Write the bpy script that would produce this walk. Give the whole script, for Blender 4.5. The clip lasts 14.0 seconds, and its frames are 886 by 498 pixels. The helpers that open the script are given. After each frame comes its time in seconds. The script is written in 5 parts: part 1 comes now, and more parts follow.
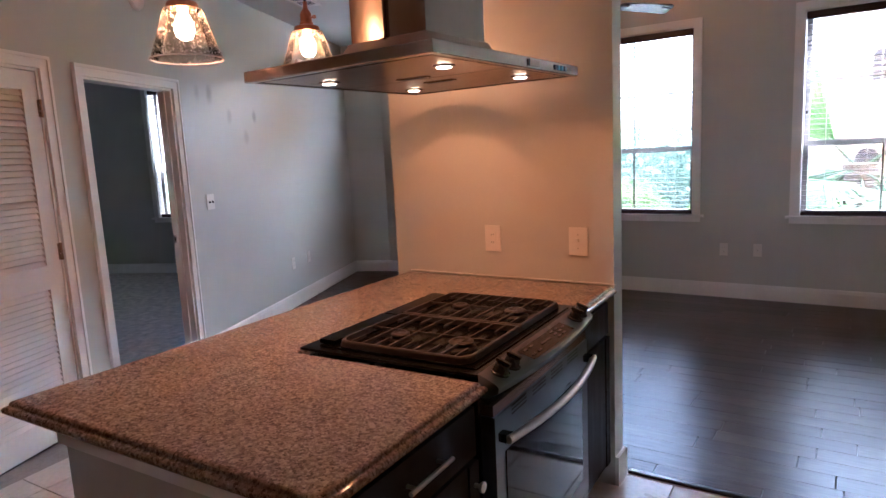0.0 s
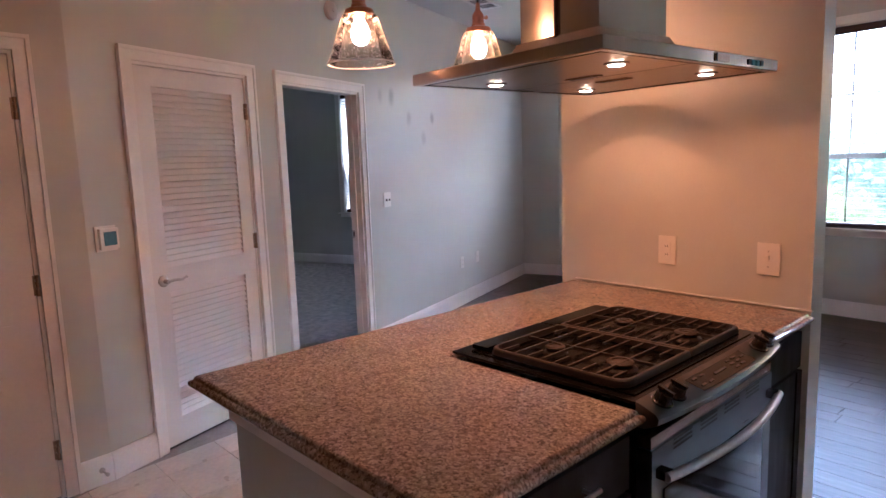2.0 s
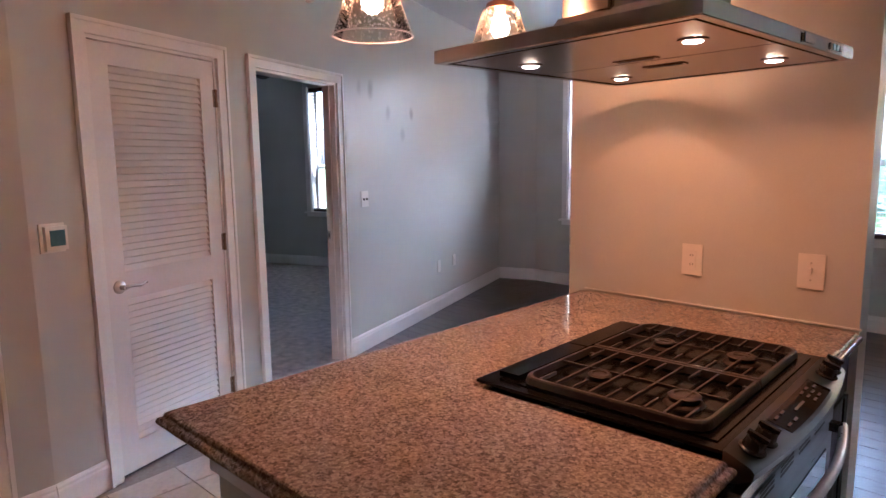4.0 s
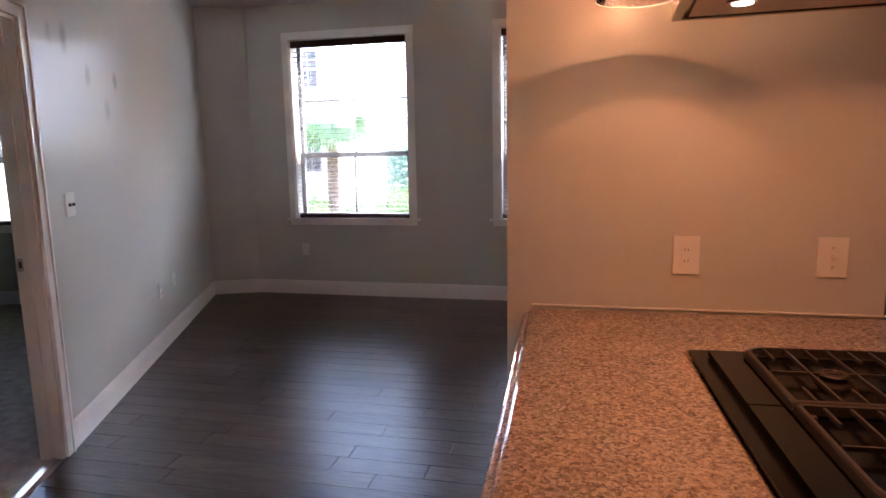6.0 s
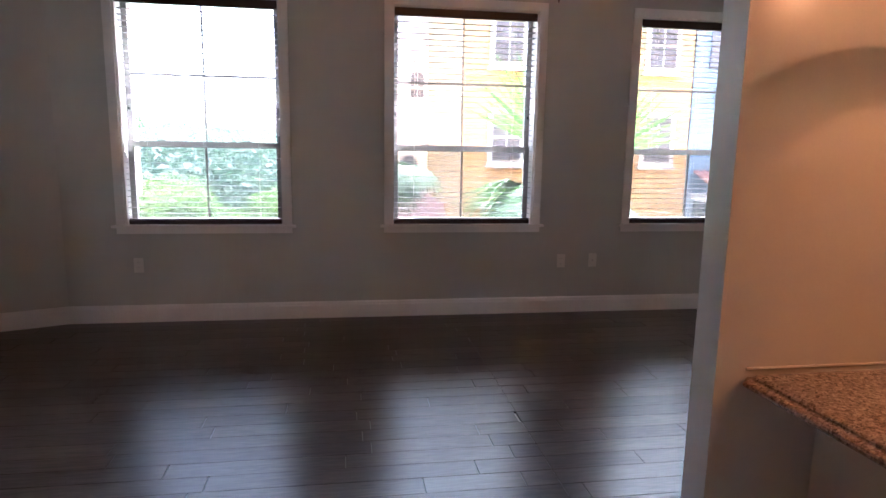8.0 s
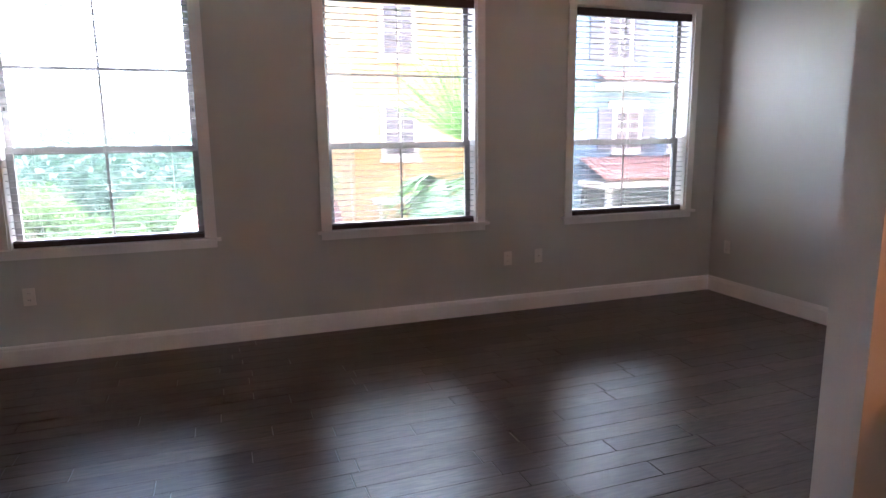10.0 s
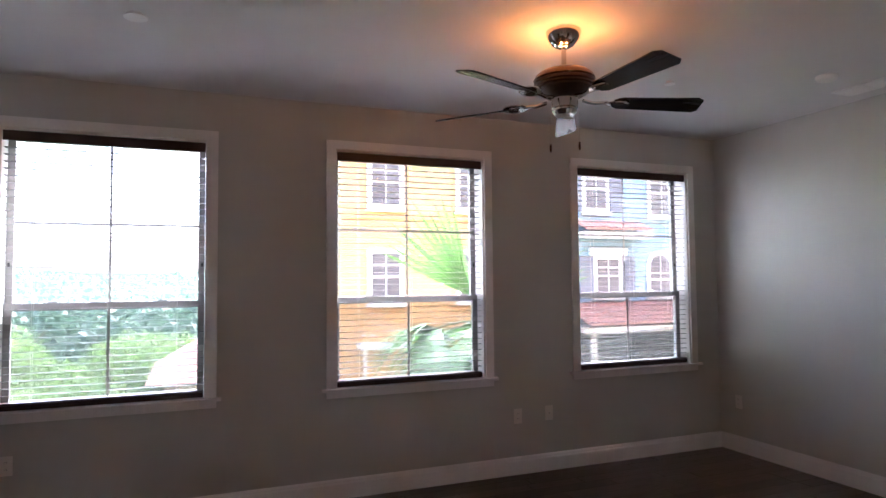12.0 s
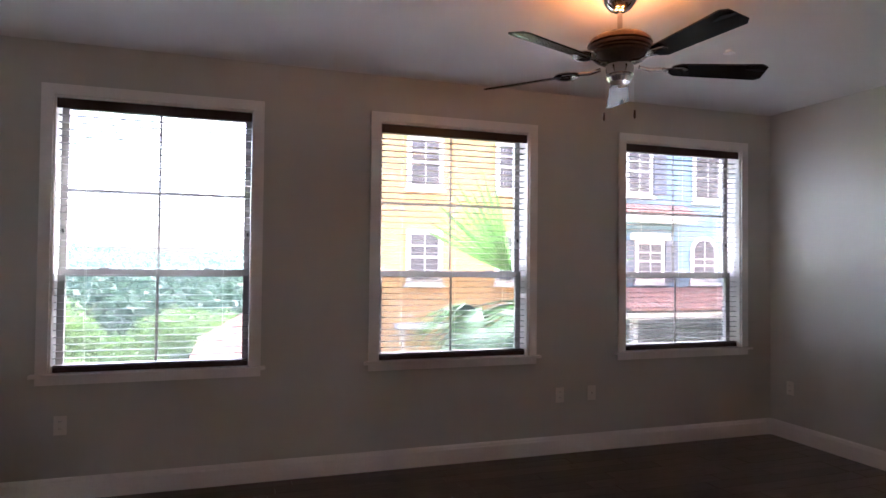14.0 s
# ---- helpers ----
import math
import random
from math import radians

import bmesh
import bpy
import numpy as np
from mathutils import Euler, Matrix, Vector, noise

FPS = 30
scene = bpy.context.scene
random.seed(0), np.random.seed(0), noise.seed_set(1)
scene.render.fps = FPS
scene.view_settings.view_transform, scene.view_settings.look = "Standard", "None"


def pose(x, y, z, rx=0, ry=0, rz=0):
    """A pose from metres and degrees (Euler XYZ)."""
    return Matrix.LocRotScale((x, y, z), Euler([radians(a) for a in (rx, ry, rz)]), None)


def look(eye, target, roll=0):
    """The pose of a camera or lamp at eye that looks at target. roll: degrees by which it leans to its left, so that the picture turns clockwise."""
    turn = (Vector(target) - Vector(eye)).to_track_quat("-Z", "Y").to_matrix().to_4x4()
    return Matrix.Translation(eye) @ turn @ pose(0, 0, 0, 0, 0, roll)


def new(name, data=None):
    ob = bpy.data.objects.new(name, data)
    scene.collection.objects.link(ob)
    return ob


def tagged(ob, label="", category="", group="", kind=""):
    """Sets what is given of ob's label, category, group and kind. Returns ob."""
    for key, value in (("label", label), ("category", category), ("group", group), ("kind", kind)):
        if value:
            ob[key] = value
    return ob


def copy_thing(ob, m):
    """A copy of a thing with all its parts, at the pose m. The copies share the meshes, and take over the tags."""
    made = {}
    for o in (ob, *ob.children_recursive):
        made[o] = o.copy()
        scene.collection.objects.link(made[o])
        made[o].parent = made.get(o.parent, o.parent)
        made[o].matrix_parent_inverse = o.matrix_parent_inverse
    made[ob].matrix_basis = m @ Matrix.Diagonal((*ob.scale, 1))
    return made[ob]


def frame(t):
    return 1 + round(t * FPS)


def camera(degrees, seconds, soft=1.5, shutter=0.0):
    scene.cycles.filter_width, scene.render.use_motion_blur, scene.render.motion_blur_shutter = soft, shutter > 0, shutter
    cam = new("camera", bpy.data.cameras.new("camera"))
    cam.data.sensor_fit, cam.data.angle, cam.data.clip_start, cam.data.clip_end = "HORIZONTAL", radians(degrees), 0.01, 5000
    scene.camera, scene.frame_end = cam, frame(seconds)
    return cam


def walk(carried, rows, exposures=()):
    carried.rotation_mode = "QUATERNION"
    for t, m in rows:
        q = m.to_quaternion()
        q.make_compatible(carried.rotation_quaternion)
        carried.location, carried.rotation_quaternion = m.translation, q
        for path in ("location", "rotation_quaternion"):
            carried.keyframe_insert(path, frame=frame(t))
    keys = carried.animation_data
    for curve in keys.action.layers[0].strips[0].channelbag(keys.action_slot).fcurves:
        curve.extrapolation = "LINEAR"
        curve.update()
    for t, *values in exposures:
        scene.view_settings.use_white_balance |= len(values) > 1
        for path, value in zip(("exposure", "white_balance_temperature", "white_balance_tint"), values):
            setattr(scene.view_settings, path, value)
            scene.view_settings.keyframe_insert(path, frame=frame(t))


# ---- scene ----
cam = camera(70.4, 14.0)
EXPOSURES = [(0.0, 6.1, 4900.0, 12.0), (2.0, 6.3, 4800.0, 14.0), (5.0, 6.15, 4800.0, 14.0), (5.5, 5.85, 4950.0, 13.0), (6.0, 5.85, 5250.0, 13.0), (6.5, 5.85, 5300.0, 13.0), (7.0, 5.95, 5300.0, 13.0), (7.5, 5.65, 5300.0, 13.0), (8.5, 5.82, 5250.0, 13.0), (11.0, 5.95, 5250.0, 11.0), (12.2, 5.42, 5350.0, 14.0), (14.0, 5.42, 5350.0, 14.0)]
PATH = [
    (0, (0.035, 0.096, 1.504), (-1.06, 1.742, 1.202), -2.8),
    (0.5, (0.074, 0.063, 1.511), (-1.224, 1.559, 1.233), -2.9),
    (1, (0.07, 0.078, 1.519), (-1.358, 1.452, 1.248), -2.9),
    (1.5, (0.046, 0.13, 1.517), (-1.437, 1.445, 1.251), -2.4),
    (2, (0.022, 0.179, 1.509), (-1.483, 1.468, 1.233), -2.0),
    (4.5, (-0.585, 0.312, 1.478), (-1.913, 1.783, 1.204), 0.4),
    (5, (-0.932, 0.42, 1.442), (-1.975, 2.109, 1.196), 0.7),
    (5.5, (-1.295, 0.522, 1.432), (-1.92, 2.403, 1.165), 0.4),
    (6, (-1.696, 0.557, 1.437), (-2.142, 2.482, 1.132), -1.1),
    (6.5, (-2.07, 0.701, 1.431), (-2.463, 2.637, 1.121), -0.6),
    (7, (-2.401, 0.903, 1.43), (-2.553, 2.872, 1.11), 0.7),
    (7.5, (-2.668, 1.083, 1.469), (-2.52, 3.049, 1.134), 1.2),
    (8, (-2.897, 1.254, 1.478), (-2.589, 3.202, 1.145), 1.0),
    (8.5, (-3.046, 1.404, 1.483), (-2.558, 3.312, 1.135), 1.9),
    (11, (-3.401, 1.847, 1.521), (-2.687, 3.687, 1.2), -0.4),
    (11.5, (-3.455, 1.879, 1.56), (-2.712, 3.734, 1.484), -0.2),
    (12, (-3.477, 1.904, 1.585), (-2.739, 3.761, 1.682), -0.5),
    (12.5, (-3.5, 1.899, 1.601), (-2.776, 3.756, 1.765), -1.0),
    (13, (-3.498, 1.905, 1.596), (-2.778, 3.763, 1.762), -1.4),
    (13.5, (-3.507, 1.949, 1.583), (-2.806, 3.817, 1.71), -0.5),
    (14, (-3.5, 1.979, 1.519), (-2.873, 3.878, 1.563), 0.6),
]
walk(cam, [(t, look(eye, target, roll)) for t, eye, target, roll in PATH], EXPOSURES)
HOOD_W, PEND_W, FAN_W = 0.100, 0.074, 0.065

# ---------- world, sun ----------
world = bpy.data.worlds.new("sky")
scene.world = world
world.use_nodes = True
wn = world.node_tree.nodes
sky = wn.new("ShaderNodeTexSky")
sky.sky_type = "NISHITA"
sky.sun_disc = False
sky.sun_elevation, sky.sun_rotation = radians(58), radians(42)
sky.air_density, sky.dust_density, sky.ozone_density = 0.5, 8.5, 1.0
world.node_tree.links.new(sky.outputs[0], wn["Background"].inputs[0])
wn["Background"].inputs[1].default_value = 0.15

sun = new("sun", bpy.data.lights.new("sun", "SUN"))
sun.data.energy, sun.data.angle, sun.data.color = 0.5, radians(12), (1.0, 0.95, 0.88)
sun.matrix_world = look((30 * math.cos(radians(58)) * math.sin(radians(42)), 30 * math.cos(radians(58)) * math.cos(radians(42)), 30 * math.sin(radians(58))), (0, 0, 0))


def lamp(name, kind, m, power, color, size=0.05):
    ob = new(name, bpy.data.lights.new(name, kind))
    ob.data.energy, ob.data.color = power, color
    if kind == "AREA":
        ob.data.size = size
    else:
        ob.data.shadow_soft_size = size
    ob.matrix_world = m
    return ob


# ---------- materials ----------
def nodes_of(name):
    mat = bpy.data.materials.new(name)
    mat.use_nodes = True
    nt = mat.node_tree
    return mat, nt, nt.nodes["Principled BSDF"]


def node(nt, kind, inputs=None, **attrs):
    n = nt.nodes.new(kind)
    for k, v in attrs.items():
        setattr(n, k, v)
    for k, v in (inputs or {}).items():
        if isinstance(v, bpy.types.NodeSocket):
            nt.links.new(v, n.inputs[k])
        else:
            n.inputs[k].default_value = v
    return n


def ramp(nt, fac, stops):
    r = nt.nodes.new("ShaderNodeValToRGB")
    nt.links.new(fac, r.inputs[0])
    while len(r.color_ramp.elements) < len(stops):
        r.color_ramp.elements.new(0.5)
    for e, (p, c) in zip(r.color_ramp.elements, stops):
        e.position = p
        e.color = c if len(c) == 4 else (*c, 1)
    return r.outputs[0]


def surface(name, color, rough=0.5, metal=0.0, vary=0.08, scale=6.0, grain=60.0, bump=0.02, spec=0.5, stretch=(1, 1, 1), rand=0.0, coat=0.0, dark=None):
    """A paint, metal, stone or cloth with mottling at two scales, uneven gloss and fine relief."""
    mat, nt, bsdf = nodes_of(name)
    tc = node(nt, "ShaderNodeTexCoord")
    mp = node(nt, "ShaderNodeMapping", {0: tc.outputs["Object"], "Scale": stretch})
    big = node(nt, "ShaderNodeTexNoise", {"Vector": mp.outputs[0], "Scale": scale, "Detail": 4.0})
    small = node(nt, "ShaderNodeTexNoise", {"Vector": mp.outputs[0], "Scale": grain, "Detail": 3.0})
    mixv = node(nt, "ShaderNodeMath", {0: big.outputs[0], 1: small.outputs[0]}, operation="ADD")
    half = node(nt, "ShaderNodeMath", {0: mixv.outputs[0], 1: 0.5}, operation="MULTIPLY")
    lo = tuple(max(0, c * (1 - vary)) for c in color) if dark is None else dark
    hi = tuple(min(1, c * (1 + vary)) for c in color)
    col = ramp(nt, half.outputs[0], [(0.35, lo), (0.65, hi)])
    if rand:
        oi = node(nt, "ShaderNodeObjectInfo")
        val = node(nt, "ShaderNodeMapRange", {0: oi.outputs["Random"], 3: 1 - rand, 4: 1 + rand})
        hsv = node(nt, "ShaderNodeHueSaturation", {"Color": col, "Value": val.outputs[0]})
        col = hsv.outputs[0]
    nt.links.new(col, bsdf.inputs["Base Color"])
    rr = node(nt, "ShaderNodeMapRange", {0: big.outputs[0], 1: 0.3, 2: 0.7, 3: max(0.02, rough * 0.85), 4: min(1, rough * 1.15)})
    nt.links.new(rr.outputs[0], bsdf.inputs["Roughness"])
    bsdf.inputs["Metallic"].default_value = metal
    bsdf.inputs["Specular IOR Level"].default_value = spec
    bsdf.inputs["Coat Weight"].default_value = coat
    if bump:
        b = node(nt, "ShaderNodeBump", {"Height": small.outputs[0], "Strength": bump * 10, "Distance": 0.002})
        nt.links.new(b.outputs[0], bsdf.inputs["Normal"])
    return mat


def glow(name, color, strength):
    mat, nt, bsdf = nodes_of(name)
    bsdf.inputs["Base Color"].default_value = (*color, 1)
    bsdf.inputs["Emission Color"].default_value = (*color, 1)
    bsdf.inputs["Emission Strength"].default_value = strength
    return mat


def see_through(name, tint, gloss_rough=0.03, ior=1.45, gloss=1.0):
    """Thin clear glass: light passes straight through, the gloss follows Fresnel."""
    mat, nt, bsdf = nodes_of(name)
    nt.nodes.remove(bsdf)
    out = nt.nodes["Material Output"]
    tr = node(nt, "ShaderNodeBsdfTransparent", {0: (*tint, 1)})
    gl = node(nt, "ShaderNodeBsdfGlossy", {"Color": (gloss, gloss, gloss, 1), "Roughness": gloss_rough})
    fr = node(nt, "ShaderNodeFresnel", {"IOR": ior})
    mx = node(nt, "ShaderNodeMixShader", {0: fr.outputs[0], 1: tr.outputs[0], 2: gl.outputs[0]})
    nt.links.new(mx.outputs[0], out.inputs[0])
    return mat


def granite_material():
    """Polished brown granite: crystals about 6 mm across in tan, brown and near black, with fine grit and broad clouding."""
    mat, nt, bsdf = nodes_of("granite")
    tc = node(nt, "ShaderNodeTexCoord")
    warp = node(nt, "ShaderNodeTexNoise", {"Vector": tc.outputs["Object"], "Scale": 60.0, "Detail": 2.0})
    off = node(nt, "ShaderNodeVectorMath", {0: warp.outputs["Color"], "Scale": 0.012}, operation="SCALE")
    pos = node(nt, "ShaderNodeVectorMath", {0: tc.outputs["Object"], 1: off.outputs[0]}, operation="ADD")
    v1 = node(nt, "ShaderNodeTexVoronoi", {"Vector": pos.outputs[0], "Scale": 160.0})
    v2 = node(nt, "ShaderNodeTexVoronoi", {"Vector": pos.outputs[0], "Scale": 340.0})
    n2 = node(nt, "ShaderNodeTexNoise", {"Vector": tc.outputs["Object"], "Scale": 7.0, "Detail": 3.0})
    s1 = node(nt, "ShaderNodeSeparateColor", {0: v1.outputs["Color"]})
    s2 = node(nt, "ShaderNodeSeparateColor", {0: v2.outputs["Color"]})
    fine = node(nt, "ShaderNodeMath", {0: s2.outputs[1], 1: 0.45}, operation="MULTIPLY")
    cloud = node(nt, "ShaderNodeMath", {0: n2.outputs[0], 1: 0.35}, operation="MULTIPLY")
    add = node(nt, "ShaderNodeMath", {0: s1.outputs[0], 1: fine.outputs[0]}, operation="ADD")
    add2 = node(nt, "ShaderNodeMath", {0: add.outputs[0], 1: cloud.outputs[0]}, operation="ADD")
    norm = node(nt, "ShaderNodeMath", {0: add2.outputs[0], 1: 0.556}, operation="MULTIPLY")
    col = ramp(nt, norm.outputs[0], [(0.10, (0.075, 0.055, 0.044)), (0.30, (0.165, 0.121, 0.092)), (0.46, (0.262, 0.194, 0.146)), (0.64, (0.335, 0.26, 0.198)), (0.88, (0.48, 0.39, 0.31))])
    nt.links.new(col, bsdf.inputs["Base Color"])
    rr = node(nt, "ShaderNodeMapRange", {0: n2.outputs[0], 3: 0.035, 4: 0.07})
    nt.links.new(rr.outputs[0], bsdf.inputs["Roughness"])
    bsdf.inputs["Specular IOR Level"].default_value = 0.5
    return mat


def plank_material():
    mat, nt, bsdf = nodes_of("dark_hardwood")
    tc = node(nt, "ShaderNodeTexCoord")
    oi = node(nt, "ShaderNodeObjectInfo")
    off = node(nt, "ShaderNodeVectorMath", {0: tc.outputs["Object"]}, operation="ADD")
    sc = node(nt, "ShaderNodeVectorMath", {0: oi.outputs["Random"], "Scale": 37.0}, operation="SCALE")
    nt.links.new(sc.outputs[0], off.inputs[1])
    mp = node(nt, "ShaderNodeMapping", {0: off.outputs[0], "Scale": (1.6, 16, 16)})
    gr = node(nt, "ShaderNodeTexNoise", {"Vector": mp.outputs[0], "Scale": 5.0, "Detail": 6.0, "Distortion": 0.6})
    big = node(nt, "ShaderNodeTexNoise", {"Vector": off.outputs[0], "Scale": 7.0, "Detail": 2.0})
    col = ramp(nt, gr.outputs[0], [(0.3, (0.062, 0.046, 0.038)), (0.7, (0.118, 0.089, 0.073))])
    val = node(nt, "ShaderNodeMapRange", {0: oi.outputs["Random"], 3: 0.8, 4: 1.25})
    hsv = node(nt, "ShaderNodeHueSaturation", {"Color": col, "Value": val.outputs[0]})
    nt.links.new(hsv.outputs[0], bsdf.inputs["Base Color"])
    rr = node(nt, "ShaderNodeMapRange", {0: gr.outputs[0], 3: 0.27, 4: 0.31})
    nt.links.new(rr.outputs[0], bsdf.inputs["Roughness"])
    b1 = node(nt, "ShaderNodeBump", {"Height": gr.outputs[0], "Strength": 0.010, "Distance": 0.001})
    b2 = node(nt, "ShaderNodeBump", {"Height": big.outputs[0], "Strength": 0.008, "Distance": 0.003, "Normal": b1.outputs[0]})
    nt.links.new(b2.outputs[0], bsdf.inputs["Normal"])
    bsdf.inputs["Specular IOR Level"].default_value = 0.25
    bsdf.inputs["Specular Tint"].default_value = (0.58, 0.82, 1.0, 1)
    return mat


def siding_material(name, color):
    """Painted lap siding: boards 18 cm high, with shadow lines as relief and faint weathering."""
    mat, nt, bsdf = nodes_of(name)
    tc = node(nt, "ShaderNodeTexCoord")
    sep = node(nt, "ShaderNodeSeparateXYZ", {0: tc.outputs["Object"]})
    saw = node(nt, "ShaderNodeMath", {0: sep.outputs[2], 1: 1 / 0.18}, operation="MULTIPLY")
    fr = node(nt, "ShaderNodeMath", {0: saw.outputs[0]}, operation="FRACT")
    n = node(nt, "ShaderNodeTexNoise", {"Vector": tc.outputs["Object"], "Scale": 1.2, "Detail": 5.0})
    col = ramp(nt, n.outputs[0], [(0.3, tuple(c * 0.88 for c in color)), (0.7, color)])
    nt.links.new(col, bsdf.inputs["Base Color"])
    bsdf.inputs["Roughness"].default_value = 0.7
    b = node(nt, "ShaderNodeBump", {"Height": fr.outputs[0], "Strength": 1.0, "Distance": 0.02}, invert=True)
    nt.links.new(b.outputs[0], bsdf.inputs["Normal"])
    return mat


def leaf_material(name, a, b):
    mat, nt, bsdf = nodes_of(name)
    geo = node(nt, "ShaderNodeNewGeometry")
    col = ramp(nt, geo.outputs["Random Per Island"], [(0.0, a), (1.0, b)])
    nt.links.new(col, bsdf.inputs["Base Color"])
    bsdf.inputs["Roughness"].default_value = 0.55
    tr = node(nt, "ShaderNodeBsdfTranslucent", {0: col})
    mx = node(nt, "ShaderNodeMixShader", {0: 0.35, 1: bsdf.outputs[0], 2: tr.outputs[0]})
    nt.links.new(mx.outputs[0], nt.nodes["Material Output"].inputs[0])
    return mat


def screen_material():
    mat, nt, bsdf = nodes_of("insect_screen")
    bsdf.inputs["Base Color"].default_value = (0.06, 0.06, 0.065, 1)
    bsdf.inputs["Roughness"].default_value = 0.6
    tr = node(nt, "ShaderNodeBsdfTransparent")
    mx = node(nt, "ShaderNodeMixShader", {0: 0.4, 1: tr.outputs[0], 2: bsdf.outputs[0]})
    nt.links.new(mx.outputs[0], nt.nodes["Material Output"].inputs[0])
    return mat


PAINT = surface("greige_wall_paint", (0.57, 0.565, 0.515), 0.33, vary=0.03, scale=2.0, grain=180, bump=0.010, spec=0.5)


def patched_paint(base, spots):
    """The wall paint with dull, darker hand and patching marks at the given places of the wall."""
    mat = base.copy()
    nt = mat.node_tree
    bsdf = nt.nodes["Principled BSDF"]
    tc = node(nt, "ShaderNodeTexCoord")
    wob = node(nt, "ShaderNodeTexNoise", {"Vector": tc.outputs["Object"], "Scale": 9.0, "Detail": 3.0})
    total = None
    for x, z, r, deep in spots:
        d = node(nt, "ShaderNodeVectorMath", {0: tc.outputs["Object"], 1: (x, 0, z)}, operation="SUBTRACT")
        e = node(nt, "ShaderNodeVectorMath", {0: d.outputs[0], 1: (1.0, 0.0, 0.62)}, operation="MULTIPLY")
        ln = node(nt, "ShaderNodeVectorMath", {0: e.outputs[0]}, operation="LENGTH")
        w = node(nt, "ShaderNodeMath", {0: wob.outputs[0], 1: 0.05}, operation="MULTIPLY")
        a = node(nt, "ShaderNodeMath", {0: ln.outputs["Value"], 1: w.outputs[0]}, operation="ADD")
        m = node(nt, "ShaderNodeMapRange", {0: a.outputs[0], 1: r * 0.6, 2: r * 1.5, 3: deep, 4: 0.0}, interpolation_type="SMOOTHSTEP")
        total = m.outputs[0] if total is None else node(nt, "ShaderNodeMath", {0: total, 1: m.outputs[0]}, operation="MAXIMUM").outputs[0]
    old = bsdf.inputs["Base Color"].links[0].from_socket
    val = node(nt, "ShaderNodeMath", {0: 1.0, 1: total}, operation="SUBTRACT")
    hsv = node(nt, "ShaderNodeHueSaturation", {"Color": old, "Value": val.outputs[0]})
    nt.links.new(hsv.outputs[0], bsdf.inputs["Base Color"])
    ro = bsdf.inputs["Roughness"].links[0].from_socket
    add = node(nt, "ShaderNodeMath", {0: ro, 1: total}, operation="ADD")
    nt.links.new(add.outputs[0], bsdf.inputs["Roughness"])
    return mat


PATCHED = patched_paint(PAINT, [(2.61, 2.06, 0.05, 0.20), (2.78, 2.06, 0.06, 0.32), (3.06, 1.90, 0.055, 0.22), (3.50, 1.91, 0.05, 0.32), (3.32, 1.73, 0.055, 0.18)])
CEIL = surface("ceiling_paint", (0.76, 0.74, 0.72), 0.9, vary=0.03, scale=2.0, grain=120, bump=0.05, spec=0.2)
TRIM = surface("white_trim_paint", (0.86, 0.84, 0.81), 0.35, vary=0.04, scale=4.0, grain=90, bump=0.008)
DOORP = surface("white_door_paint", (0.80, 0.77, 0.74), 0.38, vary=0.03, scale=3.0, grain=70, bump=0.01)
PLANK = plank_material()
TILE = surface("beige_ceramic_tile", (0.62, 0.55, 0.48), 0.3, vary=0.1, scale=5.0, grain=40, bump=0.01, rand=0.06)
GROUT = surface("tile_grout", (0.36, 0.32, 0.28), 0.9, vary=0.15, scale=9.0)
CARPET = surface("grey_carpet", (0.62, 0.56, 0.51), 1.0, vary=0.35, scale=14.0, grain=420, bump=0.25, spec=0.1)
GRANITE = granite_material()
STEEL = surface("brushed_stainless", (0.46, 0.37, 0.295), 0.19, metal=1.0, vary=0.03, scale=2.0, grain=40, bump=0.0, stretch=(1, 1, 12))
brush = STEEL.node_tree.nodes["Principled BSDF"]
brush.inputs["Anisotropic"].default_value, brush.inputs["Anisotropic Rotation"].default_value = 0.92, 0.25
STEEL.node_tree.links.new(node(STEEL.node_tree, "ShaderNodeTangent", direction_type="RADIAL", axis="Z").outputs[0], brush.inputs["Tangent"])
STEELD = surface("filter_stainless", (0.42, 0.28, 0.20), 0.24, metal=1.0, vary=0.1, scale=3.0, grain=60, bump=0.01)
STEELR = surface("range_stainless", (0.15, 0.15, 0.15), 0.32, metal=1.0, vary=0.04, scale=2.0, grain=40, bump=0.001, stretch=(12, 1, 12))
MARK = surface("dim_panel_print", (0.10, 0.10, 0.10), 0.4, vary=0.05, bump=0)
NICKEL = surface("satin_nickel", (0.55, 0.52, 0.48), 0.3, metal=1.0, vary=0.06)
HINGE = surface("dull_brass", (0.30, 0.22, 0.16), 0.4, metal=1.0, vary=0.15, scale=30)
CHROME = surface("polished_nickel", (0.62, 0.58, 0.54), 0.12, metal=1.0, vary=0.04, bump=0)
COPPER = surface("aged_copper", (0.50, 0.24, 0.13), 0.3, metal=1.0, vary=0.2, scale=20)
BRONZE = surface("dark_bronze", (0.10, 0.065, 0.05), 0.3, metal=0.9, vary=0.15)
ENAMEL = surface("black_enamel", (0.004, 0.0035, 0.0035), 0.2, vary=0.1, bump=0.0, spec=0.12)
IRON = surface("cast_iron", (0.034, 0.026, 0.023), 0.55, vary=0.2, grain=150, bump=0.05)
BURNER = surface("burner_cap", (0.026, 0.018, 0.015), 0.4, metal=0.3, vary=0.2)
BLACKP = surface("black_plastic", (0.014, 0.014, 0.015), 0.25, vary=0.1, bump=0.004)
OVENGLASS = surface("oven_glass", (0.010, 0.010, 0.011), 0.06, vary=0.05, bump=0, spec=0.3)
